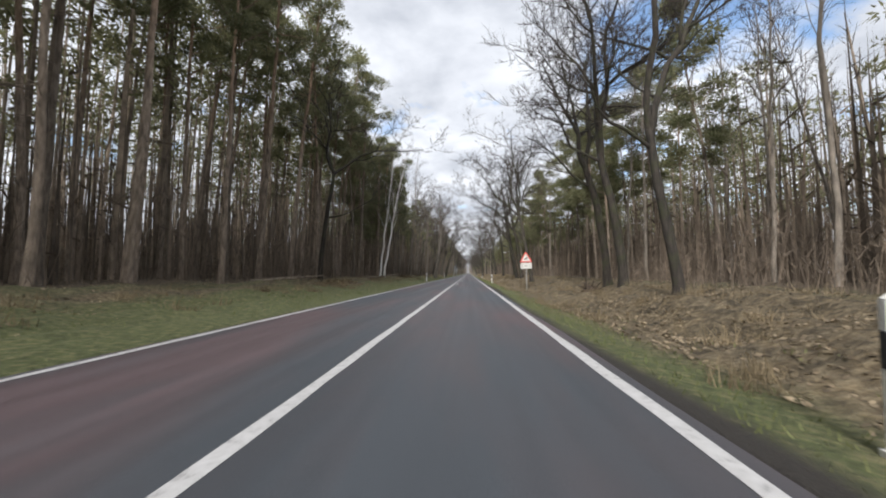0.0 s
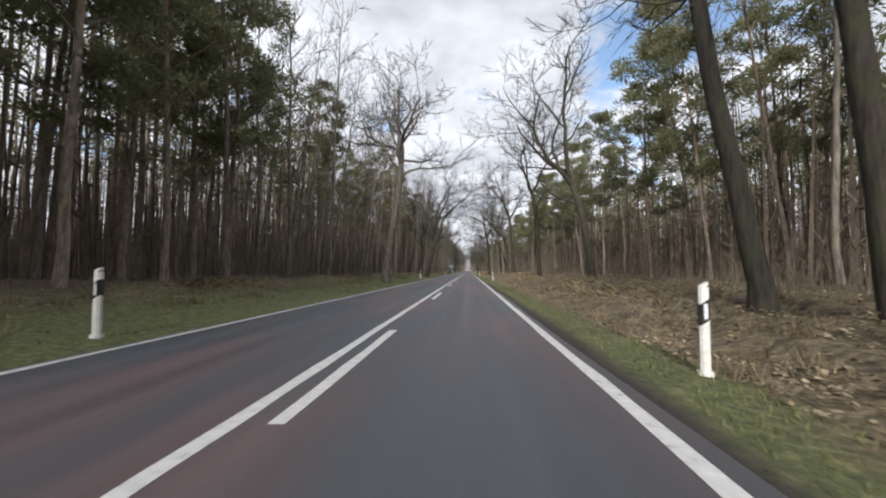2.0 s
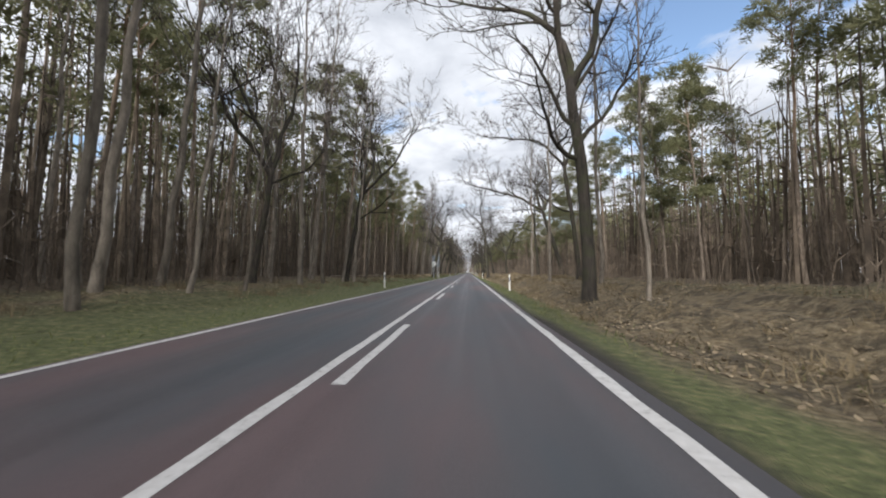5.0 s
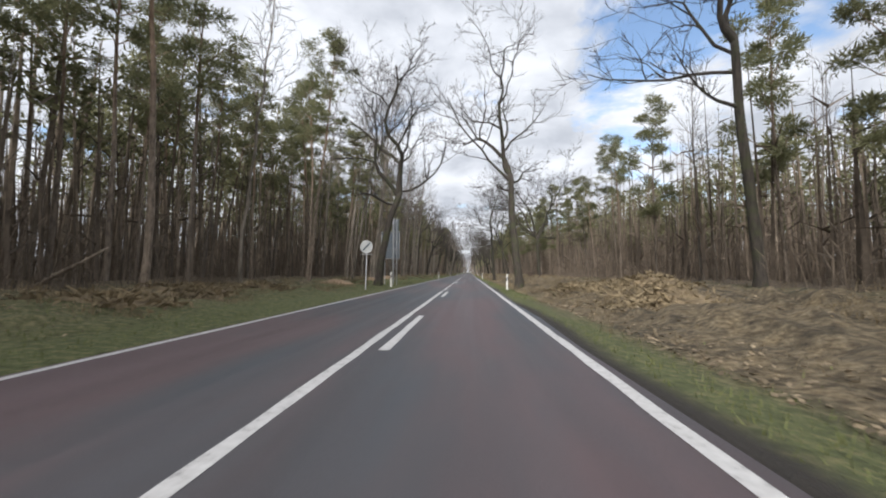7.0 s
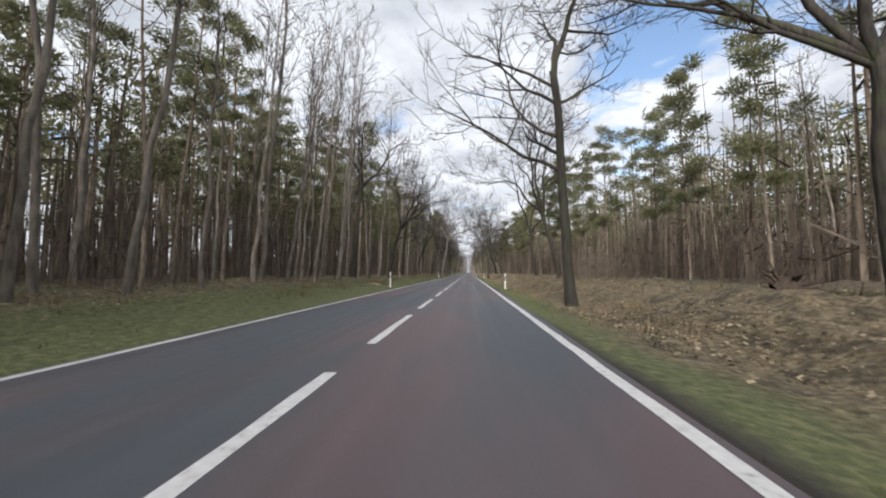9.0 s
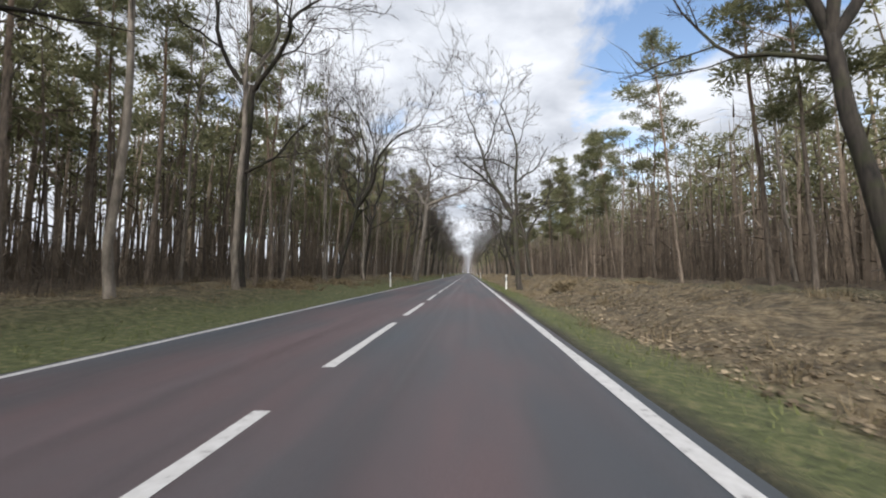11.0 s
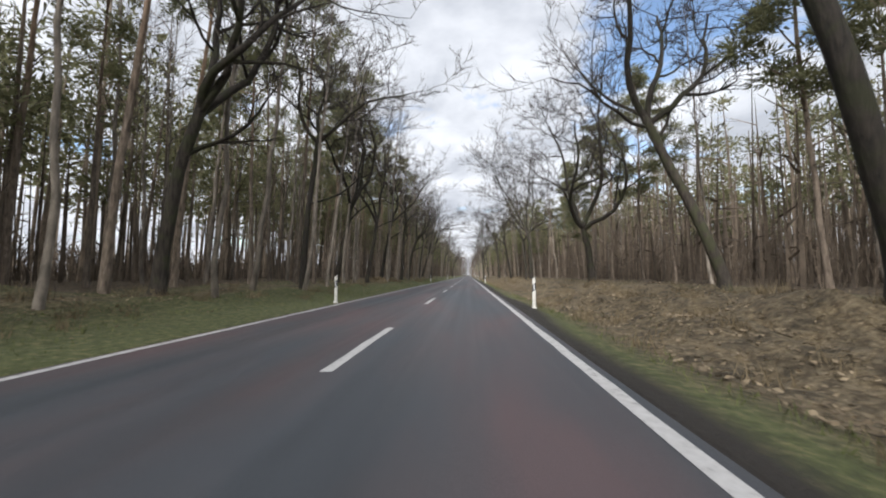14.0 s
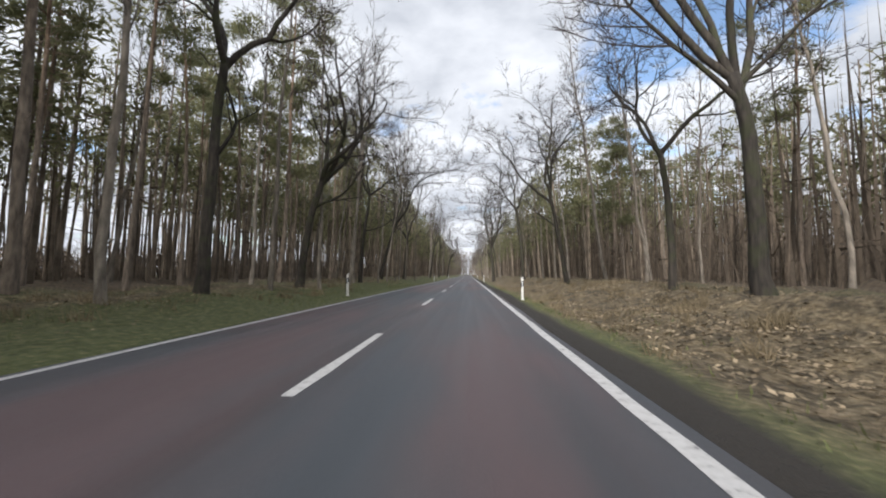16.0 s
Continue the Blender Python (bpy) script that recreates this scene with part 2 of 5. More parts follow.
GRASS = speckled("grass_blades", (0.070, 0.092, 0.027), (0.195, 0.203, 0.080), 0.6, 0.8, vary=0.4, per="Island", thin=0.3)
STRAW = speckled("dry_grass", (0.12, 0.092, 0.052), (0.31, 0.245, 0.150), 0.6, 0.9, vary=0.35, per="Island", thin=0.3)
LEAVES = speckled("fallen_leaves", (0.120, 0.089, 0.055), (0.40, 0.318, 0.209), 1.2, 0.85, vary=0.5, per="Island", thin=0.3)
POST_WHITE = speckled("post_plastic", (0.60, 0.59, 0.55), (0.74, 0.73, 0.69), 5.0, 0.5)
POST_BLACK = speckled("black_plastic", (0.015, 0.015, 0.016), (0.035, 0.035, 0.037), 9.0, 0.45)
REFLECTOR = speckled("reflector_glass", (0.55, 0.56, 0.58), (0.75, 0.76, 0.78), 40.0, 0.2)
GALVANISED = speckled("galvanised_steel", (0.38, 0.39, 0.40), (0.56, 0.57, 0.58), 14.0, 0.45, metal=0.6)
SIGN_WHITE = speckled("sign_white", (0.46, 0.45, 0.42), (0.58, 0.57, 0.53), 3.0, 0.45)
SIGN_RED = speckled("sign_red", (0.52, 0.045, 0.035), (0.66, 0.075, 0.055), 3.0, 0.45)
SIGN_DARK = speckled("sign_black", (0.02, 0.02, 0.02), (0.05, 0.05, 0.05), 6.0, 0.5)
POST_STEEL = speckled("weathered_post", (0.20, 0.19, 0.17), (0.32, 0.31, 0.28), 5.0, 0.7)
SIGN_FADED = speckled("faded_sign_grey", (0.20, 0.19, 0.18), (0.30, 0.29, 0.27), 6.0, 0.5)
SIGN_BACK = speckled("sign_back_grey", (0.085, 0.105, 0.125), (0.130, 0.150, 0.170), 2.0, 0.5, metal=0.2)
SIGN_GREY = speckled("sign_pale_grey", (0.42, 0.43, 0.42), (0.55, 0.56, 0.55), 4.0, 0.5)
LITTER = speckled("dead_bracken", (0.075, 0.055, 0.032), (0.27, 0.205, 0.122), 4.0, 0.95, relief=0.05)
SAND = speckled("sandy_soil", (0.20, 0.130, 0.075), (0.44, 0.315, 0.200), 5.0, 0.95, relief=0.03)
DEAD_WOOD = speckled("dead_wood", (0.10, 0.075, 0.055), (0.32, 0.265, 0.21), 6.0, stretch=(1, 1, 0.3), relief=0.01)
ROOTS = speckled("rotten_roots", (0.020, 0.014, 0.010), (0.085, 0.058, 0.040), 6.0, 0.95, relief=0.03)


# ---- mesh helpers ----
class Soup:
    """Points and faces gathered for one mesh."""

    def __init__(self):
        self.v, self.f, self.second = [], [], 0

    def join(self, other):
        """Takes in another soup, whose faces bear the second material."""
        base, self.second = len(self.v), len(self.f)
        self.v += other.v
        self.f += [tuple(base + i for i in f) for f in other.f]

    def sliver(self, p, q, w):
        """One thin leaf or twig."""
        base = len(self.v)
        s = (q - p).cross(Vector((random.uniform(-1, 1), random.uniform(-1, 1), random.uniform(-1, 1))))
        s = s.normalized() * w if s.length > 1e-6 else Vector((w, 0, 0))
        self.v += [p - s, p + s, q]
        self.f.append((base, base + 1, base + 2))

    def tube(self, pts, radii, sides, cap=True, root=None):
        """A tapered tube; root: a point of the limb from which it springs. Returns its first point."""
        base = len(self.v)
        a = Vector((1, 0, 0))
        for i, p in enumerate(pts):
            d = (pts[min(i + 1, len(pts) - 1)] - pts[max(i - 1, 0)]).normalized()
            a = (a - d * a.dot(d))
            a = a.normalized() if a.length > 1e-4 else d.orthogonal().normalized()
            b = d.cross(a)
            for k in range(sides):
                w = 2 * math.pi * k / sides
                self.v.append(p + (a * math.cos(w) + b * math.sin(w)) * radii[i])
        for i in range(len(pts) - 1):
            for k in range(sides):
                q = base + i * sides
                self.f.append((q + k, q + (k + 1) % sides, q + sides + (k + 1) % sides, q + sides + k))
        if cap:
            self.f.append(tuple(base + (len(pts) - 1) * sides + k for k in range(sides)))
        if root is not None:
            self.f += [(root, base + (k + 1) % sides, base + k) for k in range(sides)]
        return base

    def spike(self, p, q, r):
        """A thin three-sided twig."""
        base = len(self.v)
        d = (q - p).normalized()
        a = d.orthogonal().normalized() * r
        b = d.cross(a)
        self.v += [p + a, p - a * 0.5 + b * 0.87, p - a * 0.5 - b * 0.87, q]
        self.f += [(base, base + 1, base + 3), (base + 1, base + 2, base + 3), (base + 2, base, base + 3)]

    def blade(self, p, q, w):
        base = len(self.v)
        d = q - p
        s = d.cross(Vector((random.uniform(-1, 1), random.uniform(-1, 1), random.uniform(-1, 1))))
        s = s.normalized() * w if s.length > 1e-6 else Vector((w, 0, 0))
        m = p + d * 0.45
        self.v += [p, m + s, q, m - s]
        self.f.append((base, base + 1, base + 2, base + 3))

    def box(self, lo, hi):
        base = len(self.v)
        for z in (lo[2], hi[2]):
            self.v += [Vector((lo[0], lo[1], z)), Vector((hi[0], lo[1], z)), Vector((hi[0], hi[1], z)), Vector((lo[0], hi[1], z))]
        for f in ((0, 3, 2, 1), (4, 5, 6, 7), (0, 1, 5, 4), (1, 2, 6, 5), (2, 3, 7, 6), (3, 0, 4, 7)):
            self.f.append(tuple(base + i for i in f))

    def slab(self, outline, y0, y1):
        """An outline of (x, z) made a plate between two depths."""
        base, n = len(self.v), len(outline)
        for y in (y0, y1):
            self.v += [Vector((x, y, z)) for x, z in outline]
        self.f.append(tuple(base + i for i in range(n)))
        self.f.append(tuple(base + n + i for i in reversed(range(n))))
        for i in range(n):
            j = (i + 1) % n
            self.f.append((base + j, base + i, base + n + i, base + n + j))

    def mesh(self, name, mat, smooth=False):
        me = bpy.data.meshes.new(name)
        me.from_pydata([tuple(p) for p in self.v], [], self.f)
        for one in mat if isinstance(mat, tuple) else (mat,):
            me.materials.append(one)
        if self.second:
            me.polygons.foreach_set("material_index", [int(i >= self.second) for i in range(len(me.polygons))])
        if smooth:
            me.polygons.foreach_set("use_smooth", [True] * len(me.polygons))
        me.update()
        return me


def part(name, soup, mat, parent, label="", smooth=False):
    ob = new(name, soup.mesh(name, mat, smooth) if isinstance(soup, Soup) else soup)
    ob.parent = parent
    return tagged(ob, label)


def thing(name, label, category, group="", kind=""):
    return tagged(new(name), label, category, group, kind)


# ---- the lie of the land ----
LEFT, RIGHT = -3.36, 3.01
PROFILE_X = (-3000, -60, -14, -10, -7, -5.2, -4.1, -3.6, 0, 3.2, 3.6, 4.3, 5.0, 5.6, 7.0, 8.5, 10, 14, 60, 3000)
PROFILE_Z = (0.5, 0.6, 0.58, 0.48, 0.22, 0.06, 0.02, -0.03, -0.03, -0.03, -0.07, -0.15, -0.22, -0.18, 0.05, 0.27, 0.45, 0.52, 0.6, 0.5)


def lie(x, y):
    """The height of the ground; works on numbers and on arrays."""
    z = np.interp(x, PROFILE_X, PROFILE_Z)
    off = np.clip((np.abs(x) - 4.2) / 2.5, 0, 1)
    z = z + off * (0.07 * np.sin(x * 0.9 + y * 0.43) + 0.06 * np.sin(y * 0.71 - x * 0.35 + 1.3) + 0.05 * np.sin(y * 1.37 + x * 1.1) + 0.035 * np.sin(y * 2.3 - x * 1.9 + 0.4))
    bank = np.clip((x - 4.8) / 1.2, 0, 1) * np.clip((11 - x) / 2, 0, 1)
    z = z + bank * 0.26 * np.sin(y * 0.55 + 1.7 * np.sin(x * 0.8 + y * 0.11)) * np.sin(x * 1.25 + 0.9 * np.sin(y * 0.37))
    return z


def ground_sheet():
    xs = np.concatenate([[-3000, -900, -300, -140], np.arange(-90, -20, 5), np.arange(-20, -3.6, 0.45), [-3.55, -3.4, 0, 3.05, 3.2], np.arange(3.4, 20, 0.45), np.arange(20, 91, 5), [140, 300, 900, 3000]])
    ys = np.concatenate([[-3000, -600, -180], np.arange(-90, 440, 0.9), np.arange(440, 1000, 5), [1200, 1800, 3000, 4500]])
    X, Y = np.meshgrid(xs, ys)
    Z = lie(X, Y) - np.where((X > -3.5) & (X < 3.15), 0.10, 0)
    rough = np.random.default_rng(5).normal(0, 1, X.shape) * np.clip((np.abs(X) - 4.2) / 2, 0, 1) * np.where(X > 0, 0.075, 0.045)
    Z = Z + np.where(np.abs(X) < 60, rough, 0)
    nx = len(xs)
    idx = np.arange(X.size).reshape(X.shape)
    quads = np.stack([idx[:-1, :-1], idx[:-1, 1:], idx[1:, 1:], idx[1:, :-1]], -1).reshape(-1, 4)
    me = bpy.data.meshes.new("ground")
    me.from_pydata(np.stack([X, Y, Z], -1).reshape(-1, 3).tolist(), [], quads.tolist())
    me.materials.append(GROUND)
    me.polygons.foreach_set("use_smooth", [True] * len(me.polygons))
    return tagged(new("ground", me), "grass verges and leaf-strewn banks running into a brown forest floor", "ground", kind="structure")


ground_sheet()


# ---- road ----
def road_slab():
    ys = np.concatenate([np.arange(-100, 460, 4), np.arange(460, 941, 20)])
    s = Soup()
    across = ((LEFT - 0.22, -0.16), (LEFT - 0.20, -0.045), (LEFT, -0.03), (0.0, 0.0), (RIGHT, -0.02), (RIGHT + 0.16, -0.03), (RIGHT + 0.18, -0.16))
    rng = random.Random(3)
    for y in ys:
        for i, (x, z) in enumerate(across):
            w = rng.uniform(-0.05, 0.05) if i in (0, 1, 5, 6) else 0
            s.v.append(Vector((x + w, float(y), z)))
    n = len(across)
    for j in range(len(ys) - 1):
        for i in range(n - 1):
            a = j * n + i
            s.f.append((a, a + 1, a + n + 1, a + n))
    return tagged(new("road", s.mesh("road", ASPHALT)), "straight two-lane asphalt road with reddish and grey patches", "road", kind="structure")


road = road_slab()


def crown_z(x):
    return float(np.interp(x, (LEFT, 0, RIGHT), (-0.03, 0.0, -0.02))) + 0.004


def stripe(x, y0, y1, width, name="lane_marking"):
    """Paint with slightly uneven sides."""
    s = Soup()
    rng = random.Random(int(y0 * 10) + int(x * 7))
    n = max(2, min(400, int((y1 - y0) / 0.8)))
    for k in range(n + 1):
        y = y0 + (y1 - y0) * k / n
        for side in (-1, 1):
            xx = x + side * (width / 2 + rng.uniform(-0.012, 0.012))
            s.v.append(Vector((xx, y, crown_z(xx))))
    for k in range(n):
        s.f.append((2 * k, 2 * k + 1, 2 * k + 3, 2 * k + 2))
    return part(name, s, PAINT, road)


def road_arrow(y0, y1):
    """A lane-end arrow whose tip lies towards the drive's start, bent to one side."""
    s = Soup()
    shape = ((-0.15, 0.0), (0.42, 0.17), (0.27, 0.30), (0.37, 1.0), (0.12, 1.0), (0.01, 0.40), (-0.13, 0.42))
    for x, u in shape:
        s.v.append(Vector((x, y0 + (y1 - y0) * u, crown_z(x) + 0.001)))
    s.f += [(0, 1, 2), (0, 2, 5), (0, 5, 6), (2, 3, 4), (2, 4, 5)]
    return part("road_arrow", s, PAINT, road, "white arrow painted on asphalt")


for a in range(-60, 800, 145):
    stripe(LEFT + 0.06, a, a + 145, 0.13, "edge_line")
    stripe(RIGHT - 0.06, a, a + 145, 0.15, "edge_line")
stripe(0.0, -60, 197.5, 0.14)
for k in range(-5, 14):
    far_end = 31.4 + 12.72 * k
    if far_end > 40:
        stripe(0.32, far_end - 4.6, far_end, 0.14)
for far_end in (203.3, 209.2, 215.0, 227.0, 233.0, 239.1, 245.5, 251.2, 256.9, 262.6, 268.3, 274.0, 279.7, 285.4, 291.3, 297.2, 302.9, 308.8, 314.5, 320.3, 325.2, 330.2):
    stripe(0.0, far_end - 4.2, far_end, 0.14)
road_arrow(215.8, 220.8)
road_arrow(331.4, 336.0)
for k in range(0, 50):
    stripe(0.0, 347.2 + 10.93 * k - 3.9, 347.2 + 10.93 * k, 0.14)


# ---- trees ----
def wander(rng, p, d, length, n, bend, up):
    """Points of a limb that strays a little and turns to the light."""
    pts = [p.copy()]
    for _ in range(n):
        d = (d + Vector((rng.uniform(-1, 1), rng.uniform(-1, 1), rng.uniform(-1, 1))) * bend + Vector((0, 0, up))).normalized()
        if d.z < -0.12 and up > 0:
            d = Vector((d.x, d.y, rng.uniform(-0.12, 0.1))).normalized()
        p = p + d * (length / n)
        pts.append(p.copy())
    return pts, d


def outwards(rng, d, angle, turn):
    a = d.orthogonal().normalized()
    b = d.cross(a)
    s = a * math.cos(turn) + b * math.sin(turn)
    return (d * math.cos(angle) + s * math.sin(angle)).normalized()


def bare_limbs(rng, limbs, twigs, p, d, length, r, level, gnarl, spare=1.0, root=None):
    """Limbs of a leafless tree, crooked, forking down to twigs."""
    n = (10, 7, 4, 2)[min(level, 3)]
    sides = (7, 5, 4, 3)[min(level, 3)]
    pts, end = wander(rng, p, d, length, n, gnarl * (1.55 if level < 2 else 1.2), 0.06 if level < 2 else 0.05)
    radii = [max(0.011, r * (1 - 0.74 * (i / n))) for i in range(n + 1)]
    base = (limbs if level < 3 else twigs).tube(pts, radii, sides, cap=False, root=root if level < 3 else None)
    if level >= 3:
        for _ in range(8):
            k = rng.randint(0, n - 1)
            b = pts[k].lerp(pts[k + 1], rng.random())
            q = outwards(rng, end, rng.uniform(0.3, 1.0), rng.uniform(0, 6.28))
            twigs.sliver(b, b + (q + Vector((0, 0, 0.12))) * length * rng.uniform(0.35, 0.75), 0.0095)
        return
    kids = max(2, int(round((7, 6, 5)[level] * spare)))
    for i in range(kids):
        k = max(1, min(n, int(n * (0.25 + 0.75 * (i + 1) / kids) + rng.uniform(-0.4, 0.4))))
        q = outwards(rng, (pts[k] - pts[k - 1]).normalized(), rng.uniform(0.5, 1.2), i * 2.4 + rng.uniform(-0.6, 0.6))
        bare_limbs(rng, limbs, twigs, pts[k], q, length * rng.uniform(0.32, 0.58), radii[k] * rng.uniform(0.5, 0.78), level + 1, gnarl, spare, base + k * sides if k < n else base + (n - 1) * sides)


def compass(bearing, rise):
    """The way to a bearing (0: on along the road, 90: to its right), so many degrees above the level."""
    b, e = radians(bearing), radians(rise)
    return Vector((math.sin(b) * math.cos(e), math.cos(b) * math.cos(e), math.sin(e)))


def oak(seed, height=17.0, r=0.33, fork=6.5, lean=(0, 0), heads=3, gnarl=0.22, spare=1.0, arms=(), bark=None, open_angle=0.7):
    """A leafless roadside tree: tapered trunk with flared foot, heavy forking limbs, fine twigs.
    heads: how many limbs the trunk ends in, or each one's (length, bearing, rise); arms: (height, length, bearing, rise)."""
    rng = random.Random(seed)
    bark = bark or OAK_BARK
    tree = thing("bare_oak", "leafless oak with a mossy grey-brown trunk on the verge", "tree", "trees along the road")
    trunk, twigs = Soup(), Soup()
    n = 14
    pts = [Vector((0, 0, -0.3))]
    for i in range(1, n + 1):
        u = i / n
        pts.append(Vector((lean[0] * u ** 1.25 + 0.34 * r * math.sin(5 * u + seed) + 0.10 * r * math.sin(13 * u + seed), lean[1] * u ** 1.3 + 0.3 * r * math.sin(4 * u + 2 * seed), fork * u)))
    radii = [r * (1.45 if i == 0 else 1.0 + 0.22 * math.exp(-i * 0.9) - 0.30 * i / n + rng.uniform(-0.03, 0.03)) for i in range(n + 1)]
    trunk.tube(pts, radii, 11)
    part("trunk", trunk, bark, tree, smooth=True)
    top, d = pts[-1], (pts[-1] - pts[-3]).normalized()
    if isinstance(heads, int):
        ways = [(outwards(rng, d, rng.uniform(0.5, 1.0) * open_angle, i * 6.283 / heads + rng.uniform(-0.4, 0.4) + seed), (height - fork) * rng.uniform(0.75, 0.98)) for i in range(heads)]
    else:
        ways = [(compass(bearing, rise), long) for long, bearing, rise in heads]
    for i, (q, long) in enumerate(ways):
        limb = Soup()
        bare_limbs(rng, limb, twigs, top - d * (0.2 + 0.12 * i), q, long, radii[-1] * rng.uniform(0.84, 0.98) * (0.8 if len(ways) > 4 else 1), 0, gnarl, spare)
        part("limb", limb, bark, tree, smooth=True)
    for z, long, bearing, *rise in arms:
        limb = Soup()
        k = min(n, max(1, int(round(n * z / fork))))
        bare_limbs(rng, limb, twigs, pts[k], compass(bearing, rise[0] if rise else 26), long, radii[k] * 0.5, 1, gnarl * 1.1, spare)
        part("limb", limb, bark, tree, smooth=True)
    part("crown", twigs, TWIG, tree, "bare dark twigs")
    return tree


def slender(seed, height=15.0, r=0.10, bark=None, birch=False, lean=0.4, start=0.42):
    """A thin leafless tree grown up among others, branching steeply."""
    rng = random.Random(seed)
    if birch:
        tree = thing("birch", "slender white-barked birch with bare hanging twigs", "tree", "birches at the wood's edge")
    else:
        tree = thing("bare_tree", "slender leafless grey-barked tree at the wood's edge", "tree", "bare trees at the wood's edge")
    trunk, limbs, twigs = Soup(), Soup(), Soup()
    n = 12
    bear = rng.uniform(0, 6.28)
    lx, ly = lean * math.cos(bear), lean * math.sin(bear)
    if birch:
        lx, ly = lean, 0.0
    wave = [rng.uniform(-0.09, 0.09) for _ in range(2 * n + 2)]
    pts = [Vector((lx * (i / n) ** 1.2 + wave[i], ly * (i / n) ** 1.2 + wave[n + i], -0.2 + height * i / n)) for i in range(n + 1)]
    radii = [max(0.012, r * (1.25 if i == 0 else 1.0) * (1 - 0.9 * (i / n) ** 1.15)) for i in range(n + 1)]
    trunk.tube(pts, radii, 7, cap=False)
    count = 17
    for i in range(count):
        u = start + (0.98 - start) * (i + 0.5) / count + rng.uniform(-0.02, 0.02)
        k = min(n - 1, int(u * n))
        p = pts[k].lerp(pts[k + 1], u * n - k)
        ang = rng.uniform(0.35, 0.75)
        q = outwards(rng, Vector((0, 0, 1)), ang, i * 2.4 + rng.uniform(-0.5, 0.5))
        long = height * rng.uniform(0.13, 0.22) * (1.25 - 0.75 * u)
        lp, end = wander(rng, p, q, long, 4, 0.13, 0.10)
        rr = radii[k] * rng.uniform(0.3, 0.48)
        limbs.tube(lp, [rr * (1 - 0.8 * j / 4) for j in range(5)], 4, cap=False)
        for j in range(9):
            b = lp[1 + j % 4]
            w = outwards(rng, end, rng.uniform(0.3, 0.9), rng.uniform(0, 6.28))
            if birch and j % 2:
                w = (w + Vector((0, 0, -1.4))).normalized()
            e = b + w * long * rng.uniform(0.3, 0.6)
            twigs.sliver(b, e, 0.017)
            for at in (0.35, 0.65):
                f = outwards(rng, w, 0.6, rng.uniform(0, 6.28))
                twigs.sliver(b.lerp(e, at), b.lerp(e, at) + f * long * 0.3, 0.013)
    part("trunk", trunk, bark or (BIRCH_BARK if birch else GREY_BARK), tree, smooth=True)
    limbs.join(twigs)
    part("crown", limbs, (BIRCH_BARK if birch else (bark or GREY_BARK), TWIG), tree, "bare steep branches and twigs")
    return tree


def tuft(rng, s, p, size, count, flat=0.55, broad=1.0, fine=1.0):
    """A cushion of needles round a shoot, wider than it is high."""
    for _ in range(count):
        d = Vector((rng.gauss(0, 1), rng.gauss(0, 1), rng.gauss(0.15, 0.8))).normalized()
        q = p + Vector((d.x, d.y, d.z * flat)) * size * rng.uniform(0.15, 0.8)
        e = (d + Vector((rng.uniform(-0.6, 0.6), rng.uniform(-0.6, 0.6), rng.uniform(-0.1, 0.5)))).normalized()
        s.sliver(q, q + e * size * fine * rng.uniform(0.28, 0.55), size * broad * rng.uniform(0.045, 0.09))


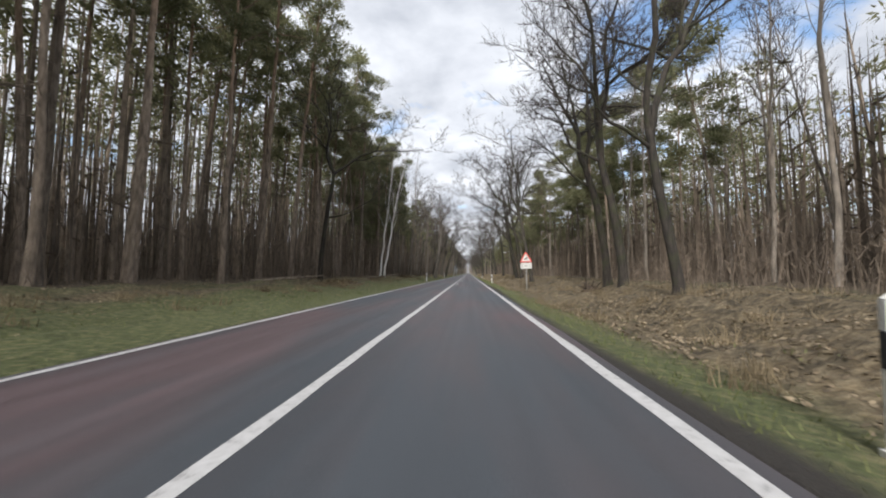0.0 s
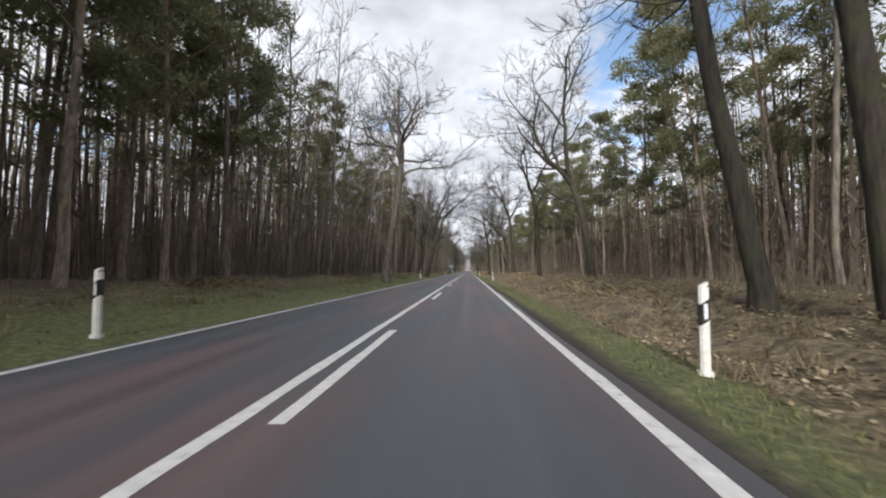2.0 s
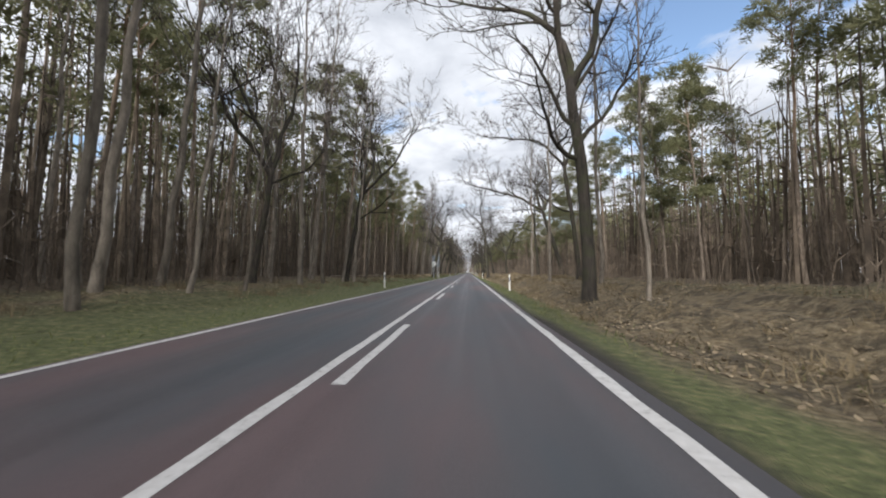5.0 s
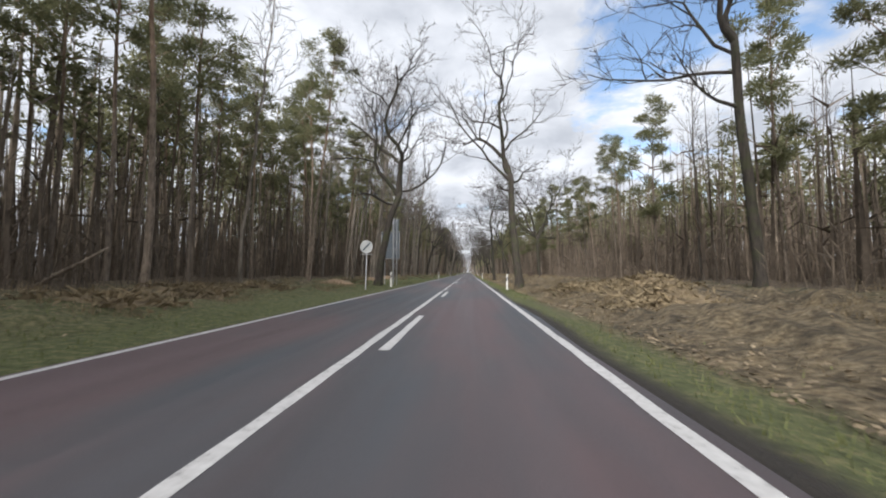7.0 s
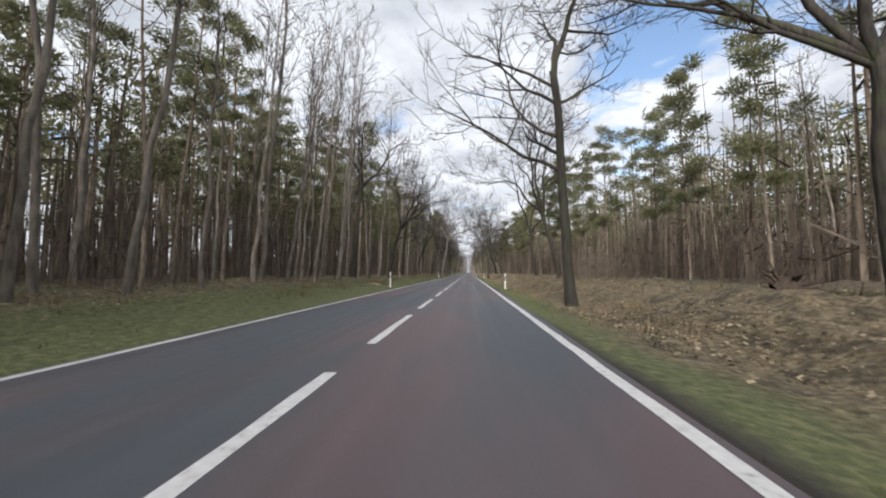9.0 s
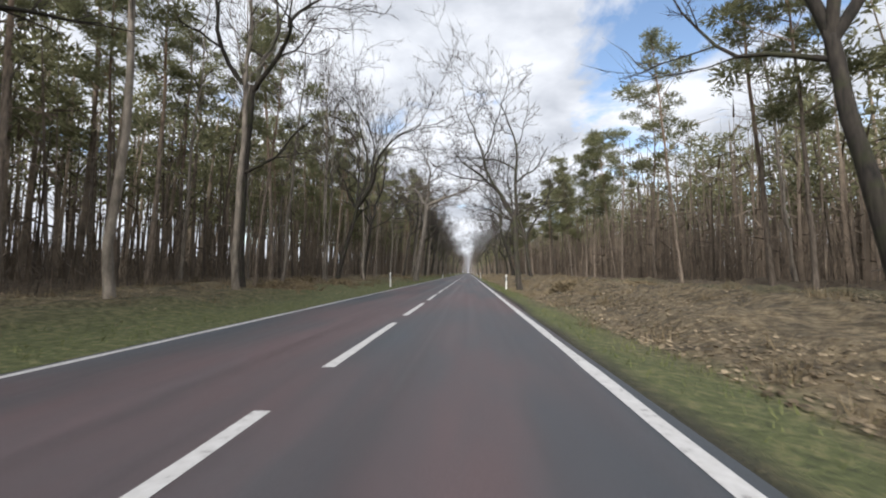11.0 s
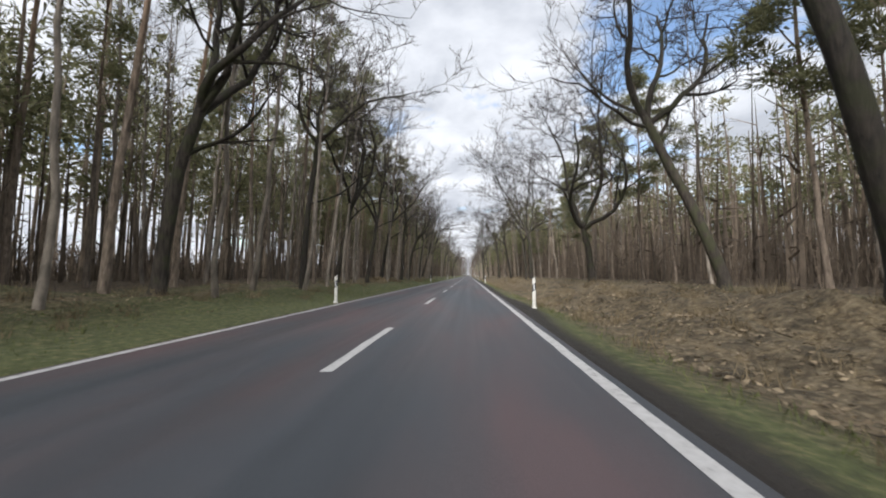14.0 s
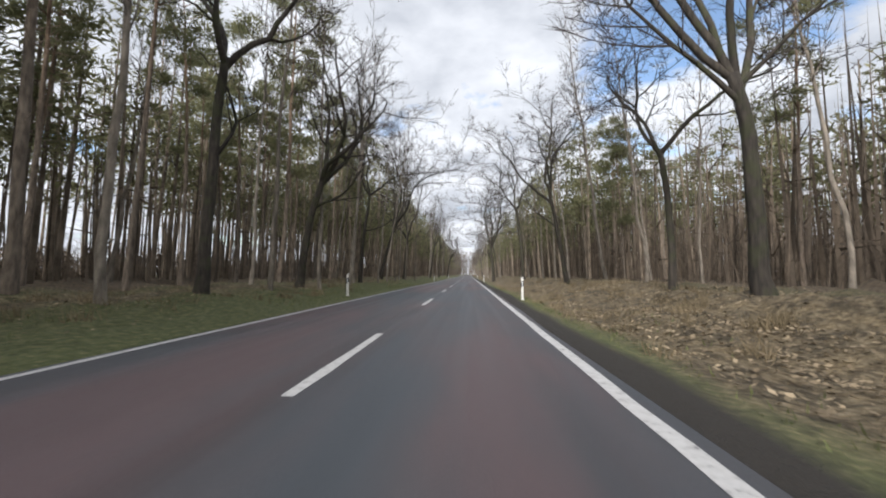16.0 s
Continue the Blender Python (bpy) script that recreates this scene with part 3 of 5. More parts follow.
def pine(seed, height=20.0, r=0.15, start=0.58, full=1.0, wide=1.0):
    """A Scots pine: tall bare stem with dead snags, and a crown of separate needle cushions."""
    rng = random.Random(seed)
    tree = thing("pine", "tall Scots pine with an orange-brown stem and dark green crown", "tree", "pines at the wood's edge")
    trunk, limbs, crown = Soup(), Soup(), Soup()
    n = 12
    lx, ly = rng.uniform(-0.9, 0.9), rng.uniform(-0.9, 0.9)
    sx, sy = rng.uniform(0.05, 0.22), rng.uniform(0, 6)
    pts = [Vector((lx * (i / n) ** 1.4 + sx * math.sin(5 * i / n + sy) + rng.uniform(-0.04, 0.04), ly * (i / n) ** 1.4 + sx * math.sin(4 * i / n + 2 * sy) + rng.uniform(-0.04, 0.04), -0.2 + height * i / n)) for i in range(n + 1)]
    radii = [r * (1.3 if i == 0 else 1.0) * (1 - 0.86 * (i / n) ** 1.3) for i in range(n + 1)]
    trunk.tube(pts, radii, 8, cap=False)

    def stem(u):
        k = min(n - 1, int(u * n))
        return pts[k].lerp(pts[k + 1], u * n - k)

    for i in range(20):
        u = rng.uniform(0.2, start)
        q = outwards(rng, Vector((0, 0, 1)), rng.uniform(1.2, 1.8), rng.uniform(0, 6.28))
        p = stem(u)
        e = p + q * rng.uniform(0.4, 1.9)
        limbs.spike(p, e, 0.022)
        for at in (0.5, 0.75):
            limbs.sliver(p.lerp(e, at), p.lerp(e, at) + outwards(rng, q, 0.8, rng.uniform(0, 6.28)) * 0.5, 0.012)
    count = int(14 * full)
    for i in range(count):
        u = start + (0.985 - start) * (i + rng.random()) / count
        p = stem(u)
        v = (u - start) / (1 - start)
        reach = wide * (0.9 + 1.9 * math.sin(math.pi * min(1, 0.15 + 0.8 * v))) * rng.uniform(0.55, 1.25)
        q = outwards(rng, Vector((0, 0, 1)), rng.uniform(1.0, 1.5) - 0.6 * v, i * 2.4 + rng.uniform(-0.7, 0.7))
        lp, end = wander(rng, p, q, reach, 3, 0.22, 0.10)
        limbs.tube([lp[0], lp[1], lp[3]], [0.05 * k * (1.1 - 0.5 * v) for k in (1, 0.7, 0.25)], 3, cap=False)
        tuft(rng, crown, lp[3], rng.uniform(0.75, 1.15), 170, broad=0.72, fine=0.75)
        tuft(rng, crown, lp[2] + Vector((rng.uniform(-0.3, 0.3), rng.uniform(-0.3, 0.3), 0.1)), rng.uniform(0.6, 0.9), 105, broad=0.72, fine=0.75)
        for turn in (rng.uniform(0, 6.28), rng.uniform(0, 6.28)):
            side = lp[2] + outwards(rng, end, 0.9, turn) * reach * 0.45
            limbs.spike(lp[2], side, 0.014)
            tuft(rng, crown, side, rng.uniform(0.5, 0.85), 85, broad=0.75, fine=0.75)
    tuft(rng, crown, pts[-1], 0.8, 80, flat=0.9)
    part("trunk", trunk, PINE_BARK, tree, smooth=True)
    crown.join(limbs)
    part("crown", crown, (NEEDLES, PINE_BARK), tree, "loose cushions of dark green needles")
    return tree


class Stock:
    """Kinds of a tree, each built once; the first goes where it is first wanted, later ones are copies."""

    def __init__(self, made):
        self.made, self.used = made, set()

    def put(self, k, x, y, turn=0.0, size=1.0, label="", sink=0.0, tilt=0.0):
        k %= len(self.made)
        ob = self.made[k]
        m = Matrix.Translation((x, y, float(lie(x, y)) - sink)) @ Matrix.Rotation(radians(tilt), 4, "Y") @ Matrix.Rotation(radians(turn), 4, "Z") @ Matrix.Scale(size, 4)
        if k in self.used:
            ob = copy_thing(ob, m)
        else:
            self.used.add(k)
            ob.matrix_basis = m
        # a copy takes the size of the first, so set it outright
        ob.matrix_basis = m
        return tagged(ob, label)


# trees that stand by themselves on the verges: x, y, and how each is grown
def lone(x, y, label="", **how):
    t = oak(**how)
    t.matrix_basis = Matrix.Translation((x, y, float(lie(x, y))))
    return tagged(t, label)


lone(-5.2, 84.0, "old leafless oak with crooked arms towards the road", seed=11, r=0.32, fork=10.4, lean=(1.25, 0.3), heads=((7.4, 295, 76), (7.2, 60, 68), (6.2, 180, 70)), gnarl=0.25, arms=((8.8, 6.4, 85, 24), (10.2, 6.2, 80, 16), (9.8, 2.6, 265, 12), (10.3, 4.2, 285, 42)), bark=OLD_BARK)
lone(6.2, 141.0, "straight leafless oak with green moss on its trunk", seed=12, r=0.27, fork=9.0, lean=(-0.5, 0), heads=((8.0, 290, 72), (7.5, 60, 74), (7.5, 180, 78)), gnarl=0.2, arms=((5.5, 4.2, 268, 36), (6.4, 4.6, 88, 40), (7.2, 4.5, 275, 42), (8.2, 4.0, 80, 45)))
lone(-5.1, 115.8, "leafless oak leaning over the road with a long arm", seed=13, r=0.33, fork=6.7, lean=(2.0, 0.3), heads=((10.0, 62, 68), (9.5, 330, 72), (9.0, 255, 66)), gnarl=0.25, arms=((6.3, 5.0, 88, 14), (5.5, 4.5, 82, 36), (5.9, 4.0, 270, 50)))
lone(-5.3, 204.3, "leafless oak forking low into crooked limbs", seed=14, r=0.30, fork=7.0, lean=(1.7, 0), heads=((9.6, 78, 80), (8.6, 272, 64), (8.0, 20, 76)), gnarl=0.32, spare=0.8, arms=((6.9, 5.6, 92, 12), (6.0, 4.5, 265, 46)))
lone(5.3, 205.8, "leafless oak leaning to the road with a dark wet foot", seed=15, r=0.30, fork=8.8, lean=(-0.7, 0), heads=((9.6, 287, 66), (9.0, 70, 80)), gnarl=0.32, spare=0.8, arms=((8.4, 8.4, 275, 36), (8.2, 3.4, 88, 24), (7.4, 1.3, 280, 0)))
lone(5.5, 239.2, "thin leafless oak with long level arms", seed=16, r=0.21, fork=9.4, lean=(-0.7, 0), heads=((6.6, 292, 80), (5.6, 60, 66)), gnarl=0.2, arms=((5.5, 5.6, 272, 14), (6.5, 5.6, 276, 28), (7.8, 5.0, 270, 40), (6.0, 3.0, 265, 0), (8.6, 4.2, 282, 46), (8.0, 3.2, 85, 40)), spare=0.9)
lone(5.2, 300.7, "leafless oak forking into a wide open crown", seed=217, r=0.21, fork=5.4, lean=(-0.5, 0), heads=((9.8, 280, 60), (9.4, 335, 84), (9.4, 75, 71)), gnarl=0.2, spare=0.9, arms=((5.2, 6.4, 85, 42), (5.0, 3.6, 272, 8)))
lone(-4.7, 320.6, "leafless oak with a rounded crown leaning towards the road", bark=OLD_BARK, seed=18, r=0.31, fork=9.2, lean=(1.4, 0), heads=((7.2, 62, 50), (7.0, 300, 60), (6.6, 350, 80)), gnarl=0.26, arms=((8.8, 4.2, 85, 18), (9.0, 3.4, 270, 24)))
lone(5.6, 452.0, seed=19, height=17.0, r=0.26, fork=6.0, lean=(-0.3, 0), heads=4, gnarl=0.2, open_angle=0.6)
lone(13.6, 179.5, "dark leafless oak with great arms over the bank", seed=20, r=0.30, fork=9.0, lean=(-2.5, 0), heads=((10.0, 276, 24), (9.0, 290, 55), (7.4, 20, 80), (6.4, 80, 64)), gnarl=0.22, arms=((8.6, 6.0, 280, 10),))
lone(12.3, 190.0, "thin dark leafless oak with arms over the bank", seed=21, r=0.21, fork=9.8, lean=(-0.6, 0), heads=((6.0, 290, 70), (5.5, 50, 76)), gnarl=0.26, arms=((8.4, 5.6, 272, 22), (9.2, 6.0, 276, 40), (7.0, 3.4, 265, 30)))
lone(11.4, 232.7, "leafless oak with a fan of upright limbs", seed=22, r=0.27, fork=5.9, lean=(-0.5, 0), heads=((10.5, 284, 38), (10.5, 290, 54), (10.5, 276, 70), (10.0, 50, 80), (8.4, 80, 62)), gnarl=0.14, arms=((5.3, 4.2, 88, 8), (5.5, 5.4, 272, 24)))
lone(10.2, 396.1, "leafless oak with a fan of upright limbs", seed=23, r=0.26, fork=6.6, lean=(-0.7, 0), heads=((11.0, 286, 42), (12.0, 296, 60), (12.0, 330, 75), (12.0, 30, 82), (9.0, 80, 66)), gnarl=0.12, arms=((5.6, 6.2, 272, 34), (6.2, 4.0, 85, 30)))
lone(10.1, 401.4, "thin leafless oak beside a larger one", seed=24, height=13.0, r=0.16, fork=6.0, lean=(-0.3, 0), heads=3, gnarl=0.15, spare=0.8)
lone(10.7, 370.4, "gnarled leafless oak forking low", seed=25, height=16.0, r=0.27, fork=4.6, lean=(-0.5, 0), heads=4, gnarl=0.22, open_angle=0.75)
lone(9.5, 346.7, "mossy leafless oak leaning towards the road", seed=26, height=17.0, r=0.28, fork=8.8, lean=(-2.2, 0), heads=3, gnarl=0.24)
lone(9.6, 326.0, "leafless oak with long limbs sweeping over the road", seed=27, r=0.25, fork=5.5, lean=(-0.6, 0), heads=((11.5, 284, 44), (11.0, 300, 58), (10.5, 320, 74), (9.0, 60, 74)), gnarl=0.16, arms=((5.2, 6.0, 272, 30),))
lone(12.0, 356.5, "dark bent oak with level arms before the wood", seed=33, r=0.24, fork=7.4, lean=(-3.0, 0), heads=((8.6, 286, 58), (7.8, 10, 80), (6.0, 90, 60)), gnarl=0.24, arms=((6.8, 5.4, 272, 4), (7.2, 5.0, 276, 30), (6.4, 3.0, 80, 40)))
lone(8.8, 114.6, "mossy leafless oak with long arms over the verge", seed=34, r=0.25, fork=9.4, lean=(-0.9, 0), heads=((7.2, 285, 60), (7.4, 20, 82), (6.0, 80, 60)), gnarl=0.22, arms=((6.7, 7.0, 272, 32), (9.0, 7.4, 272, 12), (7.5, 3.2, 80, 30)))
lone(8.2, 59.1, "dark leafless oak leaning towards the road", seed=28, height=16.5, r=0.24, fork=8.5, lean=(-1.6, 0), heads=3, gnarl=0.24, arms=((7.0, 4.5, 270),))
lone(8.6, 56.4, "dark leafless oak with a level arm", seed=29, height=16.0, r=0.24, fork=7.0, lean=(-1.2, 0), heads=3, gnarl=0.25, arms=((6.0, 4.0, 270),))
lone(9.3, 24.0, "leafless oak leaning towards the road", seed=30, height=16.0, r=0.23, fork=7.0, lean=(-1.2, 0), heads=3, gnarl=0.22, arms=((5.6, 5.0, 275),))
lone(8.8, 20.4, "leafless oak with mossy bark among dead leaves", seed=31, height=16.5, r=0.23, fork=6.5, lean=(-0.9, 0), heads=3, gnarl=0.24, arms=((6.0, 4.0, 268),))

oaks = Stock([oak(40 + k, height=16.5 + k % 3, r=0.19 + 0.025 * (k % 4), fork=6.0 + (k * 1.7) % 4, lean=((-1) ** k * 0.3 - 1.2, 0.3), heads=3 + k % 2, gnarl=0.2 + 0.03 * (k % 3), spare=0.9, open_angle=0.6, arms=((5.2, 4.5, 262),)) for k in range(6)])
# right-hand ones lean to the road as they stand, left-hand ones turned about
EDGE_OAKS = (
    (8.2, 14.0), (7.9, 43.0), (9.4, 95.0), (10.0, 78.0), (10.2, 158.0), (9.8, 262.0), (10.5, 280.0), (9.6, 418.0), (9.0, 440.0), (9.8, 130.0), (8.6, 488.0), (10.2, 525.0), (7.4, 560.0), (-7.2, 478.0), (-7.6, 512.0), (-6.8, 548.0),
    (-11.0, 34.5), (-9.5, 128.0), (-9.8, 146.0), (-9.0, 160.0), (-9.6, 262.0), (-8.8, 276.0), (-9.2, 290.0), (-8.6, 303.0), (-8.9, 312.0),
    (-8.6, 335.0), (-8.2, 343.0), (-8.8, 352.0), (-8.0, 362.5), (-8.7, 371.0), (-8.3, 379.0), (-8.9, 388.0), (-8.1, 398.0), (-8.6, 408.0), (-8.0, 420.0), (-8.7, 432.0), (-8.2, 446.0),
)
for k, (x, y) in enumerate(EDGE_OAKS):
    rng = random.Random(900 + k)
    oaks.put(k, x, y, rng.uniform(-35, 35) + (180 if x < 0 else 0), rng.uniform(0.9, 1.08), "leafless oak on the bank before the wood")

birches = Stock([slender(70, 17.0, 0.13, birch=True, lean=1.9, start=0.35), slender(71, 17.5, 0.14, birch=True, lean=3.2, start=0.35)])
birches.put(0, -10.4, 55.7, 0)
birches.put(1, -9.8, 55.1, 0)

greys = Stock([slender(80 + k, 14.0 + (k * 1.3) % 4, 0.09 + 0.012 * (k % 4), lean=0.5 + 0.4 * (k % 3), start=0.38 + 0.05 * (k % 3)) for k in range(7)])
pines = Stock([pine(120 + k, 19.0 + (k * 1.1) % 4, 0.13 + 0.015 * (k % 4), start=0.52 + 0.04 * (k % 4), full=0.85 + 0.12 * (k % 4)) for k in range(9)])
young = Stock([pine(160 + k, 16.0 + 0.6 * (k % 3), 0.105 + 0.01 * (k % 3), start=0.34 + 0.05 * (k % 4), full=1.3 + 0.12 * (k % 3), wide=0.92) for k in range(6)])
dense = Stock([pine(140 + k, 18.5 + k, 0.16, start=0.30, full=1.5, wide=1.15) for k in range(2)])


def share_of_pines(x, y):
    """How much of the wood is pine, along its two sides."""
    if x < 0:
        return float(np.interp(y, (-20, 70, 82, 92, 160, 185, 240, 255, 330, 900), (0.95, 0.95, 0.8, 0.15, 0.3, 0.7, 0.72, 0.6, 0.62, 0.6)))
    return float(np.interp(y, (-20, 30, 60, 150, 200, 400, 900), (0.5, 0.5, 0.8, 0.85, 0.85, 0.85, 0.7)))


def wood_height(side, y):
    """How tall the wood stands along its two sides."""
    if side < 0:
        return float(np.interp(y, (-20, 78, 92, 155, 185, 205, 235, 262, 300, 330, 900), (24.5, 24.5, 22, 21, 17, 17, 17, 16.5, 16.5, 18.5, 18)))
    return float(np.interp(y, (-20, 60, 95, 130, 165, 185, 230, 280, 420, 900), (18.5, 18.5, 17, 15.5, 14, 12.5, 12.5, 15, 16, 16)))


rng = random.Random(77)
taken = [(x, y) for x, y in EDGE_OAKS] + [(11.4, 232.7), (10.2, 396.1), (10.1, 401.4), (10.7, 370.4), (9.6, 326.0), (12.3, 190.0), (12.0, 356.5), (8.8, 114.6)] + [(-10.4, 55.7), (-9.8, 55.1), (13.6, 179.5), (4.0, 30.2)]
made_pines = made_greys = 0
for side in (-1, 1):
    for row in range(4 if side < 0 else 3):
        y = -8.0 if row < 3 else 84.0
        while y < (425 if row < 3 else 262):
            y += rng.uniform(3.2, 6.4)
            front = 12.0 if side < 0 and y < 82 else 10.4 if side < 0 else 14.6
            x = side * (front + row * (3.3 if side < 0 else 3.6) + rng.uniform(-1.0, 1.6))
            if any((x - a) ** 2 + (y - b) ** 2 < 1.4 for a, b in taken):
                continue
            taken.append((x, y))
            tilt = -side * rng.uniform(0.5, 4.0) + rng.uniform(-1.5, 1.5)
            size = wood_height(side, y) * rng.uniform(0.84, 1.04)
            if side < 0 and 57 < y < 79 and row < 2:
                dense.put(rng.randrange(2), x, y, rng.uniform(0, 360), size / 20, tilt=tilt * 0.5)
            elif rng.random() < share_of_pines(x, y):
                if made_pines < 285:
                    made_pines += 1
                    lower = young if side > 0 and rng.random() < 0.6 else None
                    if lower:
                        lower.put(rng.randrange(6), x, y, rng.uniform(0, 360), size / 16.6, "young Scots pine with a thin stem and deep green crown", tilt=tilt)
                        continue
                    pines.put(rng.randrange(9), x, y, rng.uniform(0, 360), size / 21, tilt=tilt)
            elif made_greys < 285:
                made_greys += 1
                greys.put(rng.randrange(7), x, y, rng.uniform(0, 360), (max(size, 20 * rng.uniform(0.85, 1.05)) if side < 0 else size) / 16.5, tilt=tilt * 1.3)


# tall bare stems before the pines, past the direction board
for k in range(17):
    y = 211.0 + 3.1 * k + rng.uniform(-1.0, 1.0)
    greys.put(rng.randrange(7), -9.3 + rng.uniform(-0.9, 0.7), y, rng.uniform(0, 360), rng.uniform(1.1, 1.3), tilt=rng.uniform(1, 8))

# slender bare trees between the oaks, close to the verge
for x, y0, y1, step in ((-8.0, 121, 168, 4.2), (8.6, 124, 176, 8.0), (-7.9, 334, 455, 4.6), (12.4, 410, 455, 8.5), (-8.6, 266, 312, 6.0)):
    y = y0
    while y < y1:
        at = (x + rng.uniform(-0.9, 0.7) * (1 if x > 0 else -1), y)
        if not any((at[0] - a) ** 2 + (at[1] - b) ** 2 < 1.2 for a, b in taken):
            greys.put(rng.randrange(7), *at, rng.uniform(0, 360), rng.uniform(1.0, 1.25), "slender leafless tree close to the verge", tilt=-math.copysign(rng.uniform(1, 7), x))
        y += step * rng.uniform(0.7, 1.3)

# the wood carried on unseen behind the start, added to shade the first stretch
rng = random.Random(79)
for side in (-1, 1):
    for row in range(2):
        y = -62.0
        while y < -9:
            y += rng.uniform(6.0, 9.0)
            x = side * (10.2 + row * 3.3 + rng.uniform(-1.0, 1.6) + (3 if side > 0 else 0))
            (pines if rng.random() < 0.6 else greys).put(rng.randrange(7), x, y, rng.uniform(0, 360), rng.uniform(0.85, 1.1), tilt=-side * rng.uniform(0, 4))


rng = random.Random(78)
for side in (-1, 1):
    y = 455.0
    while y < 800:
        y += rng.uniform(6, 15)
        greys.put(rng.randrange(7), side * rng.uniform(5.6, 8.8), y, rng.uniform(0, 360), rng.uniform(0.9, 1.2), tilt=-side * rng.uniform(0, 4))


# ---- the woods behind ----
def deep_woods(side):
    """Stems and crowns too many to count, behind the trees at the edge."""
    rng = random.Random(200 + side)
    trunk, crown, twig = Soup(), Soup(), Soup()
    cell = 3.3
    # begins early: unseen stems behind the start, added for the shade they cast
    y = -84.4
    while y < 950:
        y += cell
        if abs(y + 25.0) < 0.1:
            rng = random.Random(200 + side)
        x = 16.5 if side < 0 else 22.0
        if y > 425:
            x = 9.8
        reach = 62 if not (side < 0 and y > 262) else float(np.interp(y, (262, 320), (62, 38)))
        if y > 500:
            reach = 34
        while x < reach:
            x += cell * (0.72 if x < 30 and side < 0 and 70 < y < 262 else 0.75 if x < 30 and side < 0 else 0.9 if x < 30 else 1.1 if x < 45 else 1.6)
            px, py = side * (x + rng.uniform(-1.3, 1.3)), y + rng.uniform(-1.4, 1.4)
            z = float(lie(px, py)) - 0.1
            h = wood_height(side, py) * rng.uniform(0.8, 1.06)
            top = Vector((px - side * rng.uniform(0.0, 1.6) + rng.uniform(-0.6, 0.6), py + rng.uniform(-0.7, 0.7), z + h))
            foot = Vector((px, py, z))
            mid = foot.lerp(top, 0.5) + Vector((rng.uniform(-0.2, 0.2), rng.uniform(-0.2, 0.2), 0))
            r = rng.uniform(0.09, 0.17)
            trunk.tube([foot, mid, top], [r * 1.1, r * 0.75, r * 0.2], 5 if x < 40 else 4, cap=False)
            if rng.random() < max(0.7 if side < 0 and y < 430 else 0.4, share_of_pines(px, py)):
                lo = rng.uniform(0.30, 0.52) if side > 0 else rng.uniform(0.42, 0.60) if y < 262 else rng.uniform(0.34, 0.48)
                near = x < 31
                for _ in range(int((15 if near else 12 if x < 42 else 8) * (1.7 if side < 0 and y > 262 else 1))):
                    u = rng.uniform(lo, 1.0)
                    w = 1.8 * math.sin(math.pi * min(1, 0.2 + 0.8 * (u - lo) / (1 - lo))) + 0.3
                    c = foot.lerp(top, u) + Vector((rng.uniform(-w, w), rng.uniform(-w, w), 0))
                    tuft(rng, crown, c, rng.uniform(0.8, 1.4), 26 if near else 12, broad=1.15 if near else 2.0)
            else:
                for _ in range(30):
                    u = rng.uniform(0.4, 0.98)
                    p = foot.lerp(top, u)
                    d = outwards(rng, Vector((0, 0, 1)), rng.uniform(0.3, 0.9), rng.uniform(0, 6.28))
                    long = (1.3 - u) * rng.uniform(2.0, 4.0)
                    twig.sliver(p, p + d * long, 0.03)
                    for at in (0.35, 0.6):
                        f = outwards(rng, d, 0.6, rng.uniform(0, 6.28))
                        twig.sliver(p + d * long * at, p + d * long * at + f * long * 0.5, 0.016)
    woods = thing("woods", "deep mixed wood of pine stems and bare trees", "woods", kind="stuff")
    part("stems", trunk, WOODS_TRUNK, woods)
    part("crowns", crown, WOODS_NEEDLES, woods)
    part("twigs", twig, TWIG, woods)


def pole_wood(side):
    """Crowded thin stems with dead side twigs that close the view deep in the wood."""
    rng = random.Random(400 + side)
    s = Soup()
    for _ in range(20000 if side < 0 else 17500):
        y = rng.uniform(-70, 700)
        x = 15 + 48 * rng.random() ** 0.9
        if side < 0 and y > 262 and (x > float(np.interp(y, (262, 320), (62, 34))) or rng.random() < float(np.interp(y, (262, 320), (0, 0.65)))):
            continue
        px = side * x
        p = Vector((px, y, float(lie(px, y)) - 0.05))
        h = rng.uniform(6, 14)
        q = p + Vector((rng.uniform(-0.05, 0.05) * h, rng.uniform(-0.05, 0.05) * h, h))
        s.spike(p, q, rng.uniform(0.06, 0.12))
        for _ in range(3):
            b = p.lerp(q, rng.uniform(0.1, 0.95))
            d = outwards(rng, Vector((0, 0, 1)), rng.uniform(0.7, 1.7), rng.uniform(0, 6.28))
            s.sliver(b, b + d * rng.uniform(0.8, 2.4), 0.065)
    tagged(new("pole_wood", s.mesh("pole_wood", THICKET)), "crowded thin brown stems deep in the wood", "woods", kind="stuff")


